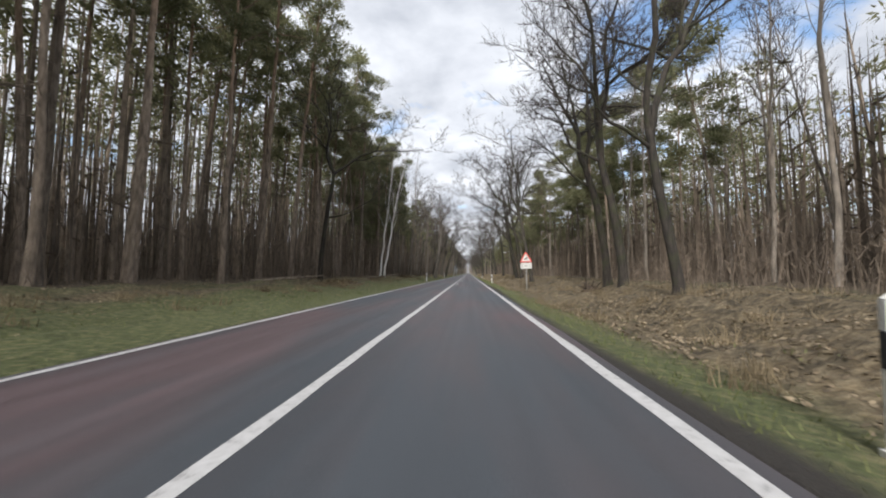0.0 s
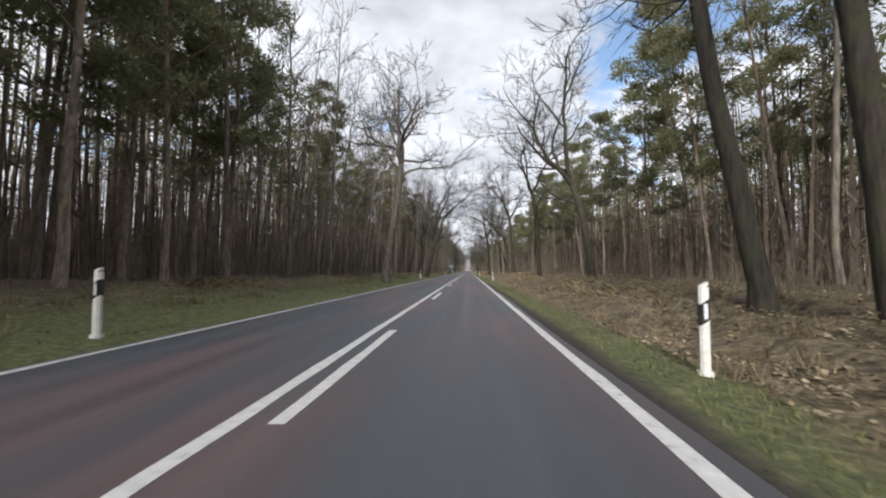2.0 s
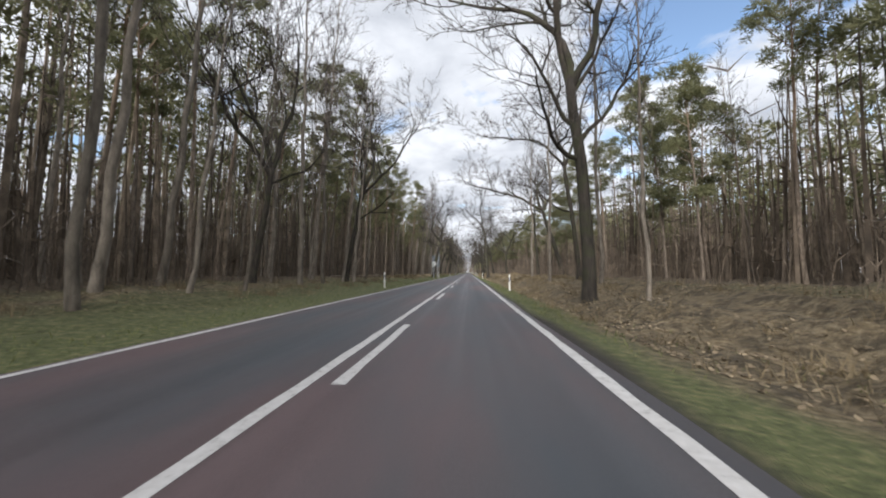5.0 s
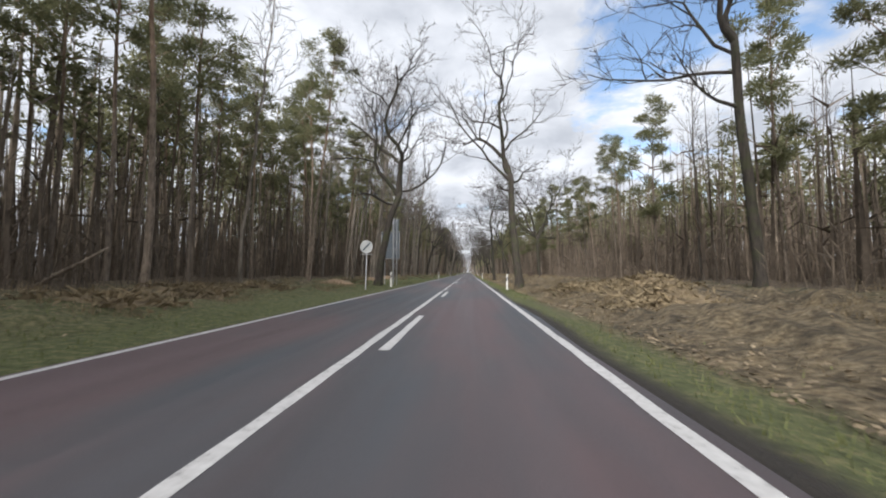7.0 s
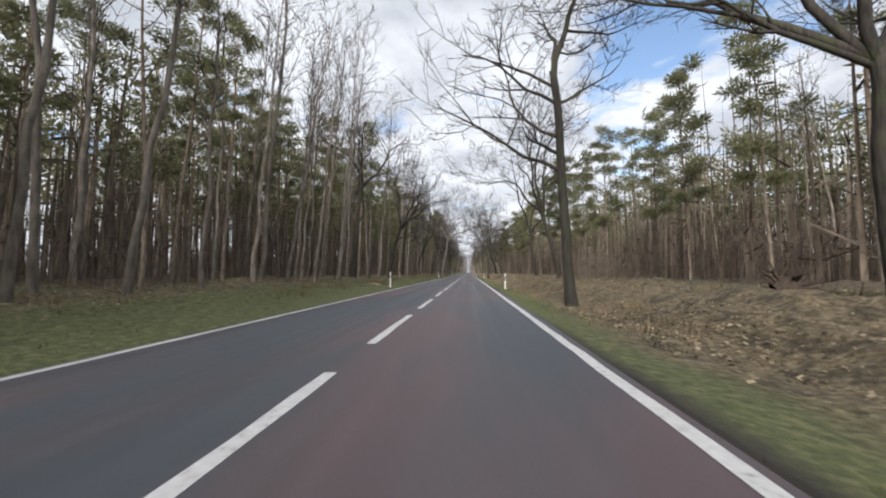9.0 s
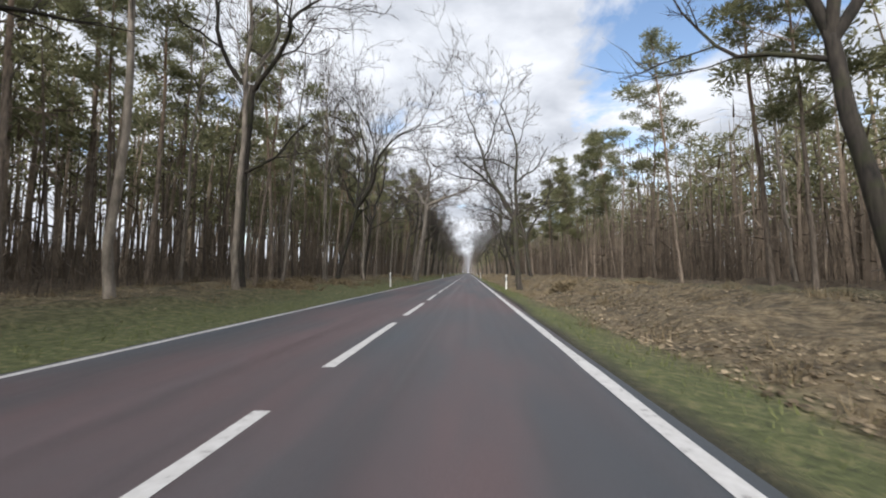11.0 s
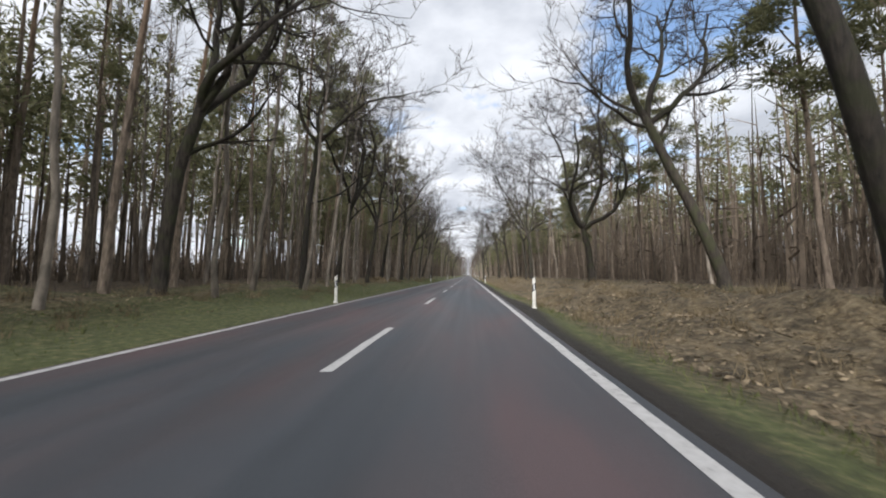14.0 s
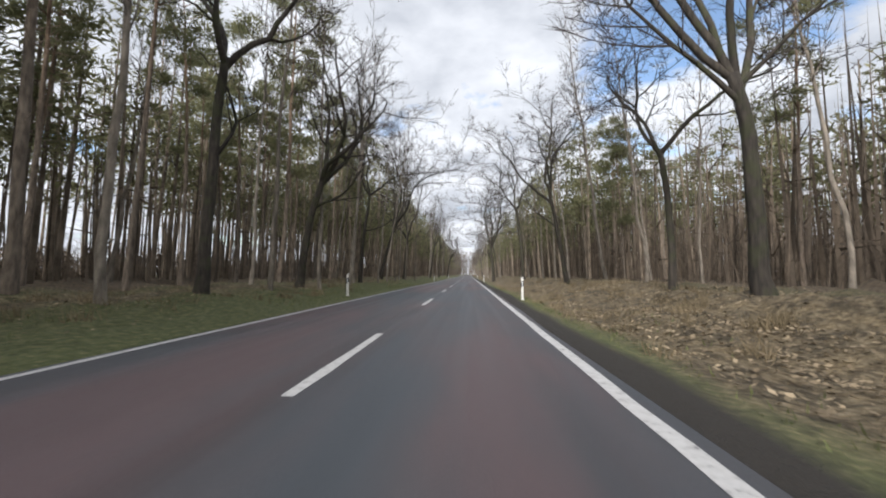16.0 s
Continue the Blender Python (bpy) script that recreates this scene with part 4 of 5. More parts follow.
def far_end():
    """Trees that close the far end of the road."""
    rng = random.Random(500)
    s, c = Soup(), Soup()
    for _ in range(640):
        x, y = rng.uniform(-45, 45), rng.uniform(850, 930)
        if abs(x) < 5 and y < 900:
            continue
        h = rng.uniform(19, 33)
        p = Vector((x, y, 0.4))
        s.spike(p, p + Vector((0, 0, h)), 0.2)
        for _ in range(26):
            b = p + Vector((rng.uniform(-1.8, 1.8), rng.uniform(-1.8, 1.8), h * rng.uniform(0.1, 1.0)))
            d = Vector((rng.gauss(0, 1), rng.gauss(0, 1), rng.gauss(0, 1))).normalized()
            c.sliver(b, b + d * 1.6, 0.35)
    s.join(c)
    tagged(new("far_trees", s.mesh("far_trees", (WOODS_TRUNK, THICKET))), "far brown trees at the end of the road", "woods", kind="stuff")


def field_hedge():
    """Low brush along the field behind the thin wood."""
    rng = random.Random(501)
    s = Soup()
    for _ in range(12000):
        x, y = rng.uniform(-44, -30), rng.uniform(285, 640)
        p = Vector((x, y, float(lie(x, y)) - 0.05))
        h = rng.uniform(0.8, 3.6)
        q = p + Vector((rng.uniform(-0.4, 0.4), rng.uniform(-0.4, 0.4), h))
        s.sliver(p, q, 0.07)
        for _ in range(3):
            b = p.lerp(q, rng.uniform(0.2, 0.9))
            d = outwards(rng, Vector((0, 0, 1)), rng.uniform(0.4, 1.3), rng.uniform(0, 6.28))
            s.sliver(b, b + d * h * 0.5, 0.06)
    tagged(new("hedge", s.mesh("hedge", THICKET)), "low brown brush along an open field", "hedge", kind="stuff")


def undergrowth(side):
    """Thin brown saplings and brush under the trees."""
    rng = random.Random(300 + side)
    s = Soup()
    start = 10.6 if side < 0 else 11.4
    for _ in range(38000 if side < 0 else 56000):
        y = rng.uniform(-45, 620)
        x = start + 26 * rng.random() ** 1.7
        if side < 0 and y > 300 and rng.random() < 0.75 or side > 0 and y > 278 and x < 14.5:
            continue
        if rng.random() > (0.55 if side < 0 else 0.45) + 0.45 * math.sin(y * 0.13 + x * 0.3 + side):
            continue
        px = side * x
        p = Vector((px, y, float(lie(px, y)) - 0.05))
        grown = min(1.0, 0.35 + (x - start) / 7)
        h = grown * (rng.uniform(0.6, 2.2) if rng.random() < 0.55 else rng.uniform(2.0, 5.4))
        q = p + Vector((rng.uniform(-0.22, 0.22) * h, rng.uniform(-0.22, 0.22) * h, h))
        s.spike(p, q, 0.009 + 0.004 * h)
        for _ in range(4):
            u = rng.uniform(0.25, 0.95)
            b = p.lerp(q, u)
            d = outwards(rng, Vector((0, 0, 1)), rng.uniform(0.4, 1.1), rng.uniform(0, 6.28))
            s.sliver(b, b + d * h * rng.uniform(0.15, 0.4), 0.008 + 0.003 * h)
    ob = new("undergrowth", s.mesh("undergrowth", THICKET))
    tagged(ob, "thin brown saplings and leafless brush under the trees", "undergrowth", kind="stuff")


for side in (-1, 1):
    deep_woods(side)
    pole_wood(side)
    undergrowth(side)
far_end()
field_hedge()


# ---- ground cover ----
def cover(name, mat, label, count, spans, tall, wide, y_range, seed, lay=False, clump=0.0):
    """Blades or leaves strewn over stretches of the verge; spans: (x from, x to, weight); clump: how far they gather in tussocks."""
    rng = np.random.default_rng(seed)
    w = np.array([one[2] for one in spans], float)
    pick = rng.choice(len(spans), count, p=w / w.sum())
    lo, hi = np.array([one[0] for one in spans])[pick], np.array([one[1] for one in spans])[pick]
    x = rng.uniform(lo, hi)
    y = rng.uniform(y_range[0], y_range[1], count)
    if clump:
        n = max(1, count // 60)
        k = rng.integers(0, n, count)
        x = x[:n][k] + rng.normal(0, clump, count)
        y = y[:n][k] + rng.normal(0, clump, count)
    keep = np.sin(y * 0.31 + x * 0.8) + np.sin(y * 0.13 - x * 0.5 + seed) > rng.uniform(-1.6, 0.6, count)
    keep &= (x > 3.45) | (x < -3.65)
    keep &= ~((x > 0) & (x < 4.0) & (y > 330))
    if mat is GRASS:
        keep &= (x > -4.6) | (rng.random(count) < 0.15 + 0.85 * np.interp(y, [a for a, _ in LAWN], [v for _, v in LAWN]))
    x, y = x[keep], y[keep]
    m = len(x)
    p = np.stack([x, y, lie(x, y)], -1)
    t = rng.uniform(0, 6.283, m)
    c, si, zero = np.cos(t), np.sin(t), np.zeros(m)
    size = rng.uniform(wide[0], wide[1], m)[:, None]
    if lay:
        u = np.stack([c, si, rng.uniform(-0.5, 0.5, m)], -1) * size
        v = np.stack([-si, c, rng.uniform(-0.5, 0.5, m)], -1) * size * 0.65
        p[:, 2] += 0.02 + rng.uniform(0, 0.05, m)
        pts = np.stack([p - u, p - v, p + u, p + v], 1)
    else:
        h = rng.uniform(tall[0], tall[1], m)
        p[:, 2] -= 0.02
        e = np.stack([c, si, zero], -1) * size
        pts = np.stack([p - e, p + e, p + np.stack([rng.uniform(-0.6, 0.6, m) * h, rng.uniform(-0.6, 0.6, m) * h, h], -1)], 1)
    k = pts.shape[1]
    me = bpy.data.meshes.new(name)
    me.from_pydata(pts.reshape(-1, 3).tolist(), [], np.arange(m * k).reshape(m, k).tolist())
    me.materials.append(mat)
    tagged(new(name, me), label, name.replace("_", " "), kind="stuff")


cover("verge_grass", GRASS, "short green winter grass on the verges", 150000, ((3.35, 4.7, 3), (4.7, 6.0, 0.4), (-8.0, -3.75, 6)), (0.04, 0.14), (0.006, 0.014), (-5, 430), 21)
cover("dry_grass", STRAW, "pale dry grass in tussocks on the banks", 150000, ((4.3, 11.5, 5), (-11.0, -5.5, 3)), (0.10, 0.42), (0.005, 0.012), (-5, 430), 22, clump=0.16)
cover("fallen_leaves", LEAVES, "brown fallen oak leaves strewn on the banks", 260000, ((4.5, 8.0, 6), (8.0, 13.0, 4), (-12.0, -7.0, 2), (-8, -4.2, 0.2)), None, (0.025, 0.06), (-5, 430), 23, lay=True)


# ---- roadside furniture ----
def delineator():
    """A roadside marker post: white plastic body, sloping black band with a reflector."""
    post = thing("delineator_post", "white plastic delineator post with a slanting black band", "delineator post", "delineator posts along the road")
    body, band, eye, foot = Soup(), Soup(), Soup(), Soup()
    w, d = 0.06, 0.05
    ring = [(-w, -d * 0.3), (-w * 0.6, -d), (w * 0.6, -d), (w, -d * 0.3), (w * 0.75, d), (-w * 0.75, d)]

    def shell(s, zs, grow, tilt):
        base = len(s.v)
        for z in zs:
            for x, y in ring:
                s.v.append(Vector((x * grow, y * grow, z + tilt * x)))
        n = len(ring)
        for j in range(len(zs) - 1):
            for i in range(n):
                a = base + j * n
                s.f.append((a + i, a + (i + 1) % n, a + n + (i + 1) % n, a + n + i))
        s.f.append(tuple(base + (len(zs) - 1) * n + i for i in range(n)))
        s.f.append(tuple(base + i for i in reversed(range(n))))

    shell(body, (-0.15, 1.03), 1.0, 0.0)
    shell(body, (1.03, 1.07), 0.92, 0.5)
    shell(band, (0.62, 0.87), 1.05, 0.75)
    shell(foot, (-0.05, 0.05), 1.5, 0.0)
    eye.box((-0.022, -d * 1.05 - 0.006, 0.66), (0.022, -d * 1.05 + 0.004, 0.84))
    part("post_body", body, POST_WHITE, post)
    b = part("black_band", band, POST_BLACK, post, "slanting black band")
    part("reflector", eye, REFLECTOR, b, "upright pale reflector")
    part("foot", foot, POST_WHITE, post)
    return post


posts = Stock([delineator()])
POSTS = (
    (4.25, 2.95), (4.43, 54.5), (4.70, 102.6), (4.3, 152.9), (4.12, 202.8), (4.02, 252.4), (4.28, 301.3), (3.92, 353.9), (4.13, 403.5), (4.1, 453.5), (4.1, 503.5),
    (-4.15, 55.6), (-4.50, 102.6), (-4.2, 153.1), (-4.13, 203.8), (-4.18, 252.5), (-4.25, 301.8), (-3.65, 355.0), (-4.30, 403.5), (-4.2, 453.5), (-4.2, 503.5), (-4.2, 3.0),
)
for k, (x, y) in enumerate(POSTS):
    posts.put(0, x, y, random.Random(k).uniform(-5, 5), 1.0)


def plate_outline(corners, r, n=5):
    """A convex outline with rounded corners."""
    pts = []
    m = len(corners)
    for i in range(m):
        p, a, b = Vector(corners[i]), Vector(corners[i - 1]), Vector(corners[(i + 1) % m])
        u, v = (a - p).normalized(), (b - p).normalized()
        half = math.acos(max(-1, min(1, u.dot(v)))) / 2
        s0, s1 = p + u * (r / math.tan(half)), p + v * (r / math.tan(half))
        c = p + (u + v).normalized() * (r / math.sin(half))
        a0 = math.atan2(s0.y - c.y, s0.x - c.x)
        turn = (math.atan2(s1.y - c.y, s1.x - c.x) - a0 + math.pi) % (2 * math.pi) - math.pi
        for k in range(n + 1):
            w = a0 + turn * k / n
            pts.append((c.x + r * math.cos(w), c.y + r * math.sin(w)))
    return pts


def ring_slab(s, outer, inner, y0, y1):
    n, base = len(outer), len(s.v)
    for y in (y0, y1):
        for loop in (outer, inner):
            s.v += [Vector((x, y, z)) for x, z in loop]
    for i in range(n):
        j = (i + 1) % n
        s.f.append((base + i, base + j, base + n + j, base + n + i))
        s.f.append((base + 2 * n + i, base + 3 * n + i, base + 3 * n + j, base + 2 * n + j))
        s.f.append((base + j, base + i, base + 2 * n + i, base + 2 * n + j))
        s.f.append((base + n + i, base + n + j, base + 3 * n + j, base + 3 * n + i))


def pole(s, x, y, z0, z1, r, sides=10):
    s.tube([Vector((x, y, z0)), Vector((x, y, z1))], [r, r], sides)


def warning_sign(x, y):
    """A red-edged warning triangle over a small plate, on a round post."""
    sign = thing("warning_sign", "red-bordered white warning triangle above a white plate", "road sign")
    stem, face, rim, mark, plate, edge, clamp = Soup(), Soup(), Soup(), Soup(), Soup(), Soup(), Soup()
    pole(stem, 0, 0.045, -0.4, 2.75, 0.035)
    z0 = 2.02
    outer = plate_outline(((-0.45, z0), (0.45, z0), (0, z0 + 0.78)), 0.05)
    inner = plate_outline(((-0.335, z0 + 0.075), (0.335, z0 + 0.075), (0, z0 + 0.645)), 0.02)
    face.slab(outer, -0.004, 0.006)
    ring_slab(rim, outer, inner, -0.008, -0.0045)
    mark.slab(plate_outline(((-0.17, z0 + 0.16), (0.13, z0 + 0.27), (0.11, z0 + 0.34), (-0.03, z0 + 0.32)), 0.02), -0.008, -0.0045)
    plate.slab(plate_outline(((-0.41, 1.55), (0.41, 1.55), (0.41, 1.99), (-0.41, 1.99)), 0.03), -0.004, 0.006)
    ring_slab(edge, plate_outline(((-0.40, 1.56), (0.40, 1.56), (0.40, 1.98), (-0.40, 1.98)), 0.025), plate_outline(((-0.375, 1.585), (0.375, 1.585), (0.375, 1.955), (-0.375, 1.955)), 0.02), -0.008, -0.0045)
    for z in (1.68, 1.9, 2.15, 2.5):
        clamp.box((-0.06, 0.006, z - 0.02), (0.06, 0.085, z + 0.02))
    part("post", stem, POST_STEEL, sign, "round dull grey post", smooth=True)
    f = part("triangle", face, SIGN_WHITE, sign)
    part("red_border", rim, SIGN_RED, f, "red border")
    part("dark_symbol", mark, SIGN_DARK, f, "plain dark shape")
    p = part("plate", plate, SIGN_WHITE, sign, "white rectangular plate")
    part("plate_border", edge, SIGN_FADED, p)
    for bx, w, z, h in ((-0.27, 0.035, 1.77, 0.22), (0.27, 0.035, 1.77, 0.22), (-0.02, 0.26, 1.80, 0.035), (-0.02, 0.20, 1.73, 0.035)):
        bar = Soup()
        bar.box((bx - w / 2, -0.008, z - h / 2), (bx + w / 2, -0.0045, z + h / 2))
        part("bar", bar, SIGN_FADED, p)
    part("clamps", clamp, GALVANISED, sign)
    sign.matrix_basis = pose(x, y, float(lie(x, y)), 0, -1.5, 4)
    return sign


warning_sign(5.60, 30.2)


def round_sign(x, y):
    """A round sign with a slanting dark bar, on a post with a cross-bar."""
    sign = thing("round_sign", "pale grey round sign with a dark slanting bar on a post", "road sign")
    stem, disc, rim, bar, cross = Soup(), Soup(), Soup(), Soup(), Soup()
    pole(stem, 0, 0.045, -0.4, 2.9, 0.035)
    c = 2.55
    circle = [(0.38 * math.cos(2 * math.pi * k / 28), c + 0.38 * math.sin(2 * math.pi * k / 28)) for k in range(28)]
    inner = [(0.35 * math.cos(2 * math.pi * k / 28), c + 0.35 * math.sin(2 * math.pi * k / 28)) for k in range(28)]
    disc.slab(circle, -0.004, 0.006)
    ring_slab(rim, circle, inner, -0.012, -0.0045)
    bar.slab(plate_outline(((-0.26, c - 0.20), (-0.19, c - 0.27), (0.26, c + 0.20), (0.19, c + 0.27)), 0.01), -0.010, -0.0045)
    cross.box((-0.36, -0.01, c - 0.46), (0.36, 0.02, c - 0.425))
    part("post", stem, GALVANISED, sign, smooth=True)
    d = part("disc", disc, SIGN_GREY, sign)
    part("rim", rim, SIGN_GREY, d)
    part("slanting_bar", bar, SIGN_BACK, d, "dark grey slanting bar")
    part("cross_bar", cross, GALVANISED, sign)
    sign.matrix_basis = pose(x, y, float(lie(x, y)), 0, 1, -3)
    return sign


round_sign(-4.55, 197.9)


def board(x, y):
    """The back of a tall direction board: three panels in a frame, on two lattice masts."""
    b = thing("direction_board", "grey back of a tall direction board on two lattice masts", "road sign")
    w, z0, z1 = 0.78, 2.15, 4.35
    for i in range(3):
        s = Soup()
        a, c = z0 + (z1 - z0) * i / 3 + 0.02, z0 + (z1 - z0) * (i + 1) / 3 - 0.02
        s.box((-w, -0.02, a), (w, 0.0, c))
        part("panel", s, SIGN_BACK, b)
    for lo, hi in (((-w - 0.03, -0.045, z0 - 0.03), (w + 0.03, 0.01, z0)), ((-w - 0.03, -0.045, z1), (w + 0.03, 0.01, z1 + 0.03)), ((-w - 0.03, -0.045, z0), (-w, 0.01, z1)), ((w, -0.045, z0), (w + 0.03, 0.01, z1))):
        s = Soup()
        s.box(lo, hi)
        part("frame_bar", s, GALVANISED, b)
    top = Soup()
    top.box((0.15, -0.02, z1 + 0.04), (0.72, 0.0, z1 + 1.05))
    part("top_panel", top, SIGN_BACK, b)
    for mx, zt in ((-0.62, z1 - 0.2), (0.42, z1 + 1.1)):
        s = Soup()
        for ox, oy in ((-0.17, -0.08), (0.17, -0.08), (0.0, -0.36)):
            pole(s, mx + ox, oy, -0.4, zt, 0.028, 6)
        feet = ((-0.17, -0.08), (0.17, -0.08), (0.0, -0.36))
        steps = 5
        for k in range(steps):
            for q in range(3):
                p0, p1 = feet[q], feet[(q + 1) % 3]
                if k % 2:
                    p0, p1 = p1, p0
                za, zb = zt * k / steps, zt * (k + 1) / steps
                s.tube([Vector((mx + p0[0], p0[1], za)), Vector((mx + p1[0], p1[1], zb))], [0.011, 0.011], 4)
        part("lattice_mast", s, GALVANISED, b, "galvanised lattice mast")
    b.matrix_basis = pose(x, y, float(lie(x, y)), 0, 0, -12)
    return b


board(-4.95, 207.8)


def heap(name, x, y, size, tall, mat, label, category, seed):
    """A low uneven heap."""
    rng = random.Random(seed)
    s = Soup()
    n, rings = 22, 7
    z = float(lie(x, y))
    for j in range(rings):
        u = j / (rings - 1)
        for k in range(n):
            a = 2 * math.pi * k / n
            r = (1 - u) * (1 + 0.25 * math.sin(3 * a + seed) + rng.uniform(-0.08, 0.08))
            px, py = x + size[0] * r * math.cos(a), y + size[1] * r * math.sin(a)
            s.v.append(Vector((px, py, float(lie(px, py)) - 0.05 + tall * (1 - (1 - u) ** 1.7) * rng.uniform(0.85, 1.1))))
    for j in range(rings - 1):
        for k in range(n):
            a = j * n
            s.f.append((a + k, a + (k + 1) % n, a + n + (k + 1) % n, a + n + k))
    s.f.append(tuple((rings - 1) * n + k for k in range(n)))
    tagged(new(name, s.mesh(name, mat, True)), label, category)


def bracken(x, y, size, tall, seed):
    """A mound of dead bracken and leaves: a low core bristling with dry fronds."""
    rng = random.Random(seed)
    s, fronds = Soup(), Soup()
    n, rings = 20, 6
    for j in range(rings):
        u = j / (rings - 1)
        for k in range(n):
            a = 2 * math.pi * k / n
            r = (1 - u) * (1 + 0.2 * math.sin(3 * a + seed) + rng.uniform(-0.12, 0.12))
            px, py = x + size[0] * r * math.cos(a), y + size[1] * r * math.sin(a)
            p = Vector((px, py, float(lie(px, py)) - 0.06 + tall * 0.72 * (1 - (1 - u) ** 1.6) * rng.uniform(0.6, 1.25)))
            s.v.append(p)
            if j < rings - 1:
                for _ in range(7):
                    q = p + Vector((rng.uniform(-0.3, 0.3), rng.uniform(-0.3, 0.3), rng.uniform(-0.02, 0.05)))
                    fronds.blade(q, q + Vector((rng.uniform(-0.35, 0.35), rng.uniform(-0.35, 0.35), rng.uniform(-0.02, 0.22))), rng.uniform(0.02, 0.06))
    for j in range(rings - 1):
        for k in range(n):
            a = j * n
            s.f.append((a + k, a + (k + 1) % n, a + n + (k + 1) % n, a + n + k))
    s.f.append(tuple((rings - 1) * n + k for k in range(n)))
    s.join(fronds)
    tagged(new("bracken_mound", s.mesh("bracken_mound", (LITTER, STRAW))), "mound of dead tan bracken and leaves on the bank", "bracken", "bracken mounds on the banks")


for k, (x, y, w, h) in enumerate((
    (7.3, 187.5, 1.6, 0.42), (8.6, 191.0, 1.8, 0.5), (7.0, 194.5, 1.3, 0.38), (8.9, 198.0, 1.7, 0.46), (7.4, 201.0, 1.2, 0.34), (10.3, 195.0, 1.6, 0.45),
    (7.2, 166.0, 1.5, 0.40), (8.5, 170.5, 1.7, 0.42), (7.0, 175.0, 1.3, 0.34), (9.6, 163.5, 1.6, 0.42), (7.4, 95.5, 1.5, 0.42), (9.0, 99.5, 1.6, 0.4),
    (6.8, 88.0, 1.2, 0.3), (8.2, 110.0, 1.5, 0.36), (7.0, 72.0, 1.2, 0.3), (7.8, 66.5, 1.5, 0.34), (-8.6, 66.0, 1.2, 0.3), (-8.0, 30.0, 1.4, 0.3),
    (-7.6, 178.0, 1.4, 0.34), (-7.4, 330.0, 1.5, 0.36), (-8.4, 384.5, 1.3, 0.42), (-7.6, 388.0, 1.2, 0.34), (7.8, 297.0, 0.9, 0.40), (6.7, 294.0, 0.6, 0.42), (-7.6, 184.0, 1.3, 0.40), (-8.6, 188.5, 1.5, 0.45), (-7.8, 192.0, 1.2, 0.34), (-7.8, 292.0, 1.4, 0.38), (-8.8, 296.0, 1.6, 0.42), (-7.4, 300.0, 1.2, 0.30), (10.2, 293.0, 1.2, 0.30),
)):
    bracken(x, y, (w, w * 1.25), h, 600 + k)

heap("sand_heap", -8.2, 203.5, (1.3, 1.6), 0.42, SAND, "low heap of orange sandy soil on the grass", "soil heap", 1)
heap("sand_heap", -7.6, 212.5, (1.2, 1.5), 0.38, SAND, "low heap of pale sandy soil beside the board", "soil heap", 2)
heap("sand_heap", -8.4, 224.0, (1.2, 2.0), 0.32, SAND, "low heap of pale sandy soil on the grass", "soil heap", 3)


heap("sand_heap", -5.7, 255.0, (0.5, 1.0), 0.16, SAND, "small heap of orange sand at the road's edge", "soil heap", 4)


def log(x, y, long, r, bearing, rise, mat, label, name="fallen_log", z=0.0, stubs=4, seed=1):
    rng = random.Random(seed)
    s = Soup()
    b = radians(bearing)
    p = Vector((x, y, float(lie(x, y)) + r * 0.6 + z))
    d = Vector((math.sin(b) * math.cos(rise), math.cos(b) * math.cos(rise), math.sin(rise)))
    pts, end = wander(rng, p, d, long, 8, 0.05, 0.0)
    rad = [r * (1 - 0.6 * i / 8) for i in range(9)]
    s.tube(pts, rad, 8)
    for _ in range(stubs):
        k = rng.randint(2, 7)
        q = outwards(rng, end, rng.uniform(0.7, 1.2), rng.uniform(0, 6.28))
        s.spike(pts[k], pts[k] + q * rng.uniform(0.3, 0.9), rad[k] * 0.3)
    tagged(new(name, s.mesh(name, mat, True)), label, "fallen log" if name == "fallen_log" else "dead tree")


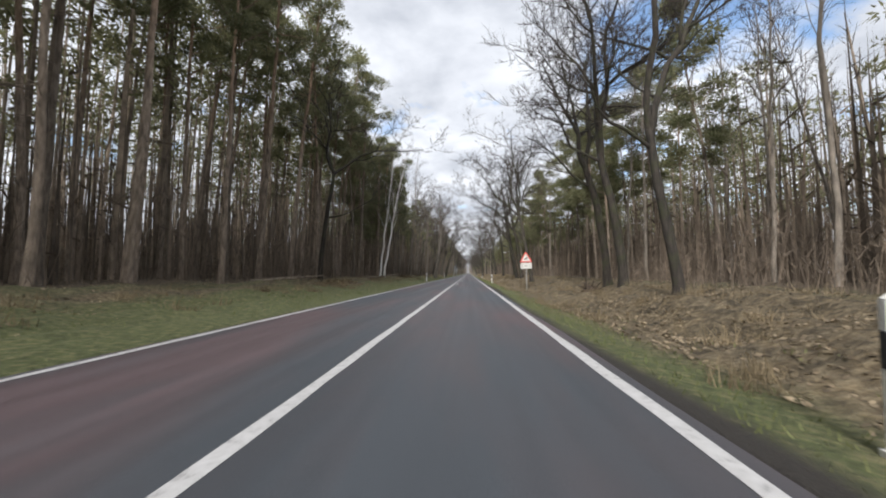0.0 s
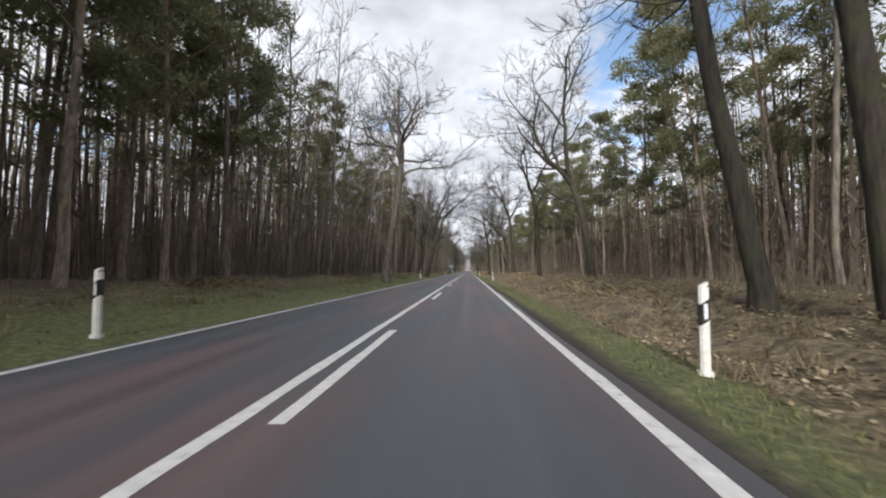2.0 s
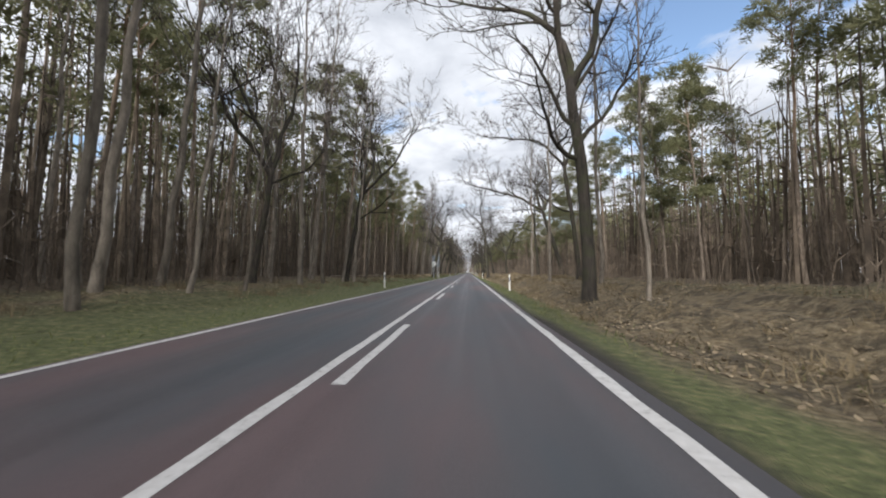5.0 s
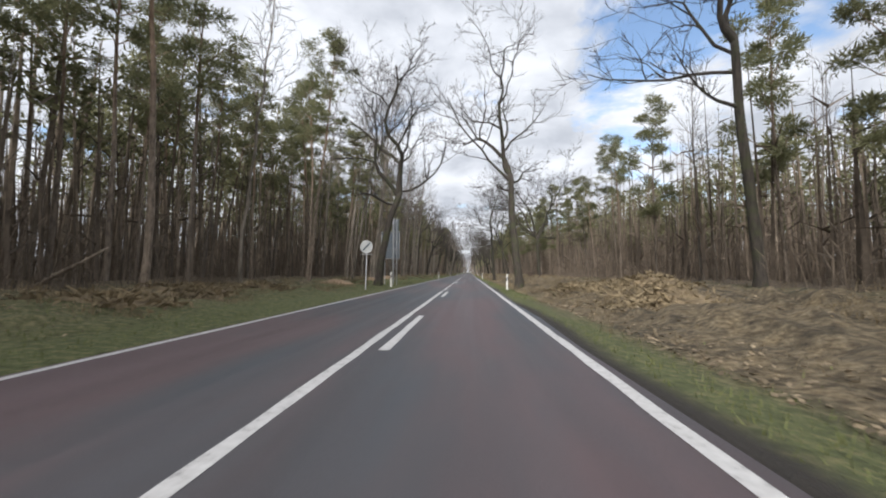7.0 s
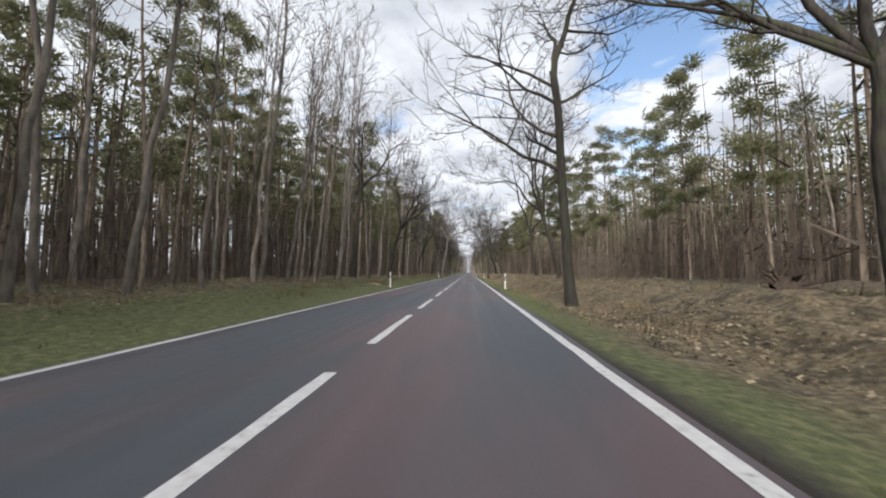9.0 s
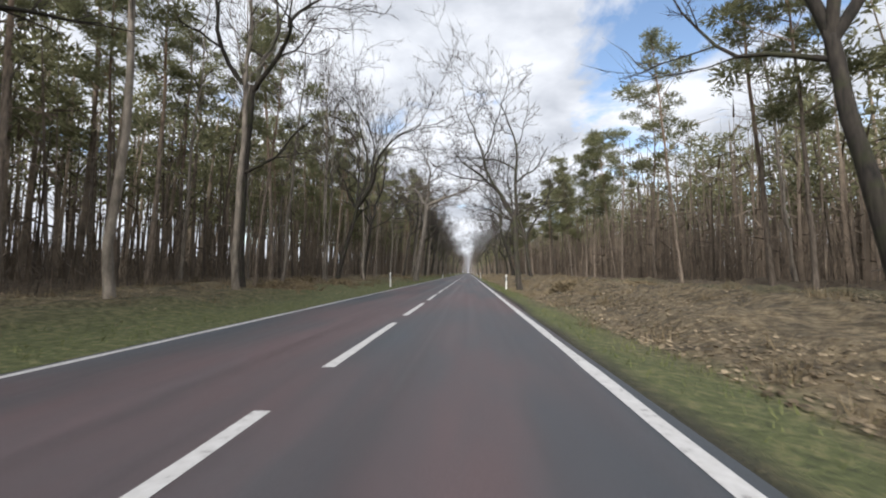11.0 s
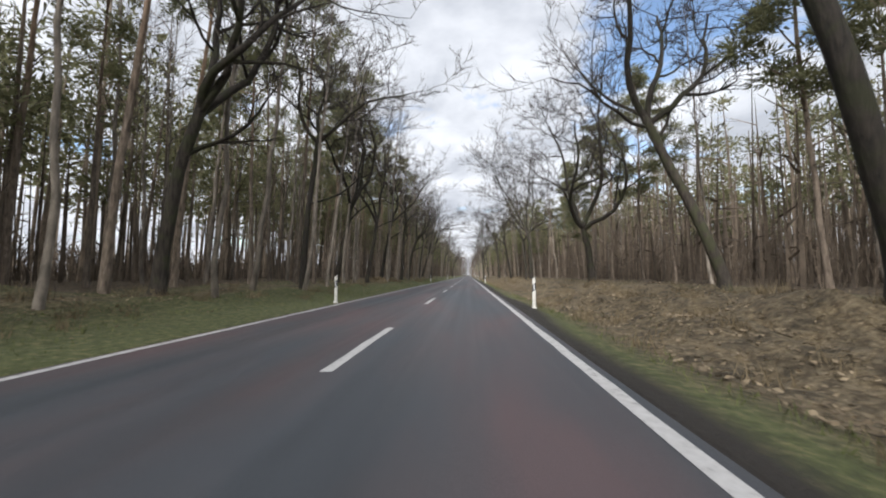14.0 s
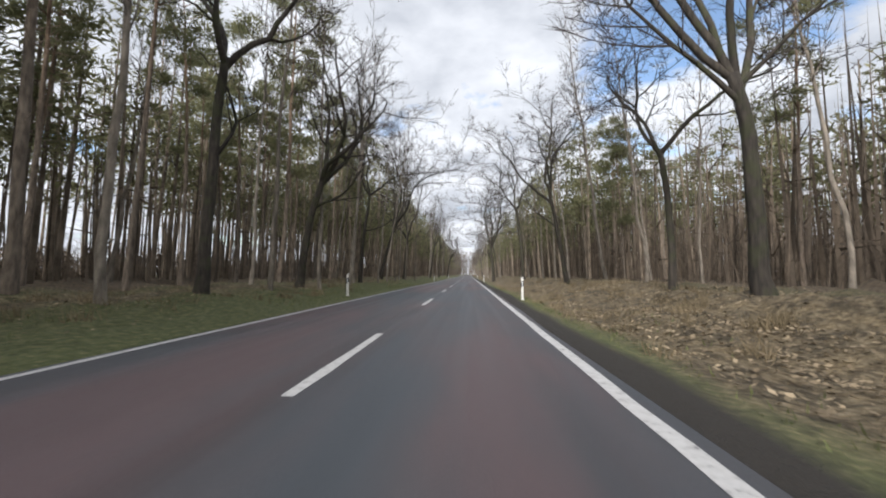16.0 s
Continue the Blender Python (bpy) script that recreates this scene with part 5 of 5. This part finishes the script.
log(9.0, 221.0, 1.3, 0.10, 75, 0.85, ROOTS, "dark broken stem leaning on the bank", "leaning_dead_tree", seed=14, stubs=3)
log(-13.6, 176.5, 6.4, 0.11, 90, 0.90, DEAD_WOOD, "pale dead tree leaning against the wood", "leaning_dead_tree", seed=4, stubs=8)
log(-11.4, 24.0, 4.2, 0.08, 70, 0.0, DEAD_WOOD, "grey fallen log at the wood's edge", seed=5)
log(-10.2, 47.0, 4.0, 0.10, 60, 0.08, DEAD_WOOD, "thin fallen log among dead leaves", seed=6)
log(-8.0, 30.5, 2.2, 0.05, 110, 0.05, DEAD_WOOD, "broken pale branch on the grass", seed=7)
log(-12.3, 42.8, 4.2, 0.06, 0, 1.53, DEAD_WOOD, "broken pale upright stem", "dead_stem", seed=8, stubs=2)
log(-12.6, 186.5, 2.8, 0.08, 90, 0.5, DEAD_WOOD, "short broken stem leaning at the wood's edge", "leaning_dead_tree", seed=15, stubs=3)
log(-6.6, 117.6, 1.5, 0.14, 80, 0.05, DEAD_WOOD, "short grey log lying beside an oak", seed=16, stubs=2)
log(-13.0, 168.0, 6.0, 0.14, 95, 0.06, DEAD_WOOD, "fallen log on the forest floor", seed=9)


def root_plate(x, y, size, seed, label):
    """An upturned stump with broken roots."""
    rng = random.Random(seed)
    s = Soup()
    z = float(lie(x, y)) - 0.12
    core = s.tube([Vector((x - 0.5 * size, y, z + 0.1)), Vector((x, y, z + 0.3 * size)), Vector((x + 0.45 * size, y + 0.1, z + 0.15))], [0.30 * size, 0.42 * size, 0.28 * size], 9)
    for _ in range(26):
        a = rng.uniform(0, 6.28)
        d = Vector((math.cos(a), rng.uniform(-0.5, 0.5), abs(math.sin(a)) * 0.8 + 0.1)).normalized()
        p = Vector((x + rng.uniform(-0.3, 0.3) * size, y, z + 0.3 * size))
        pts, _e = wander(rng, p, d, size * rng.uniform(0.5, 1.1), 4, 0.3, -0.05)
        s.tube(pts, [0.09 * size * (1 - 0.8 * i / 4) for i in range(5)], 5, root=core + 9)
    tagged(new("uprooted_stump", s.mesh("uprooted_stump", ROOTS)), label, "tree stump")


root_plate(10.6, 235.2, 0.8, 31, "dark rotten stump with upturned roots on dead leaves")
root_plate(8.0, 23.2, 0.7, 32, "dark stump among dead leaves by an oak")
root_plate(12.6, 229.5, 0.5, 33, "dark broken stump before the wood")
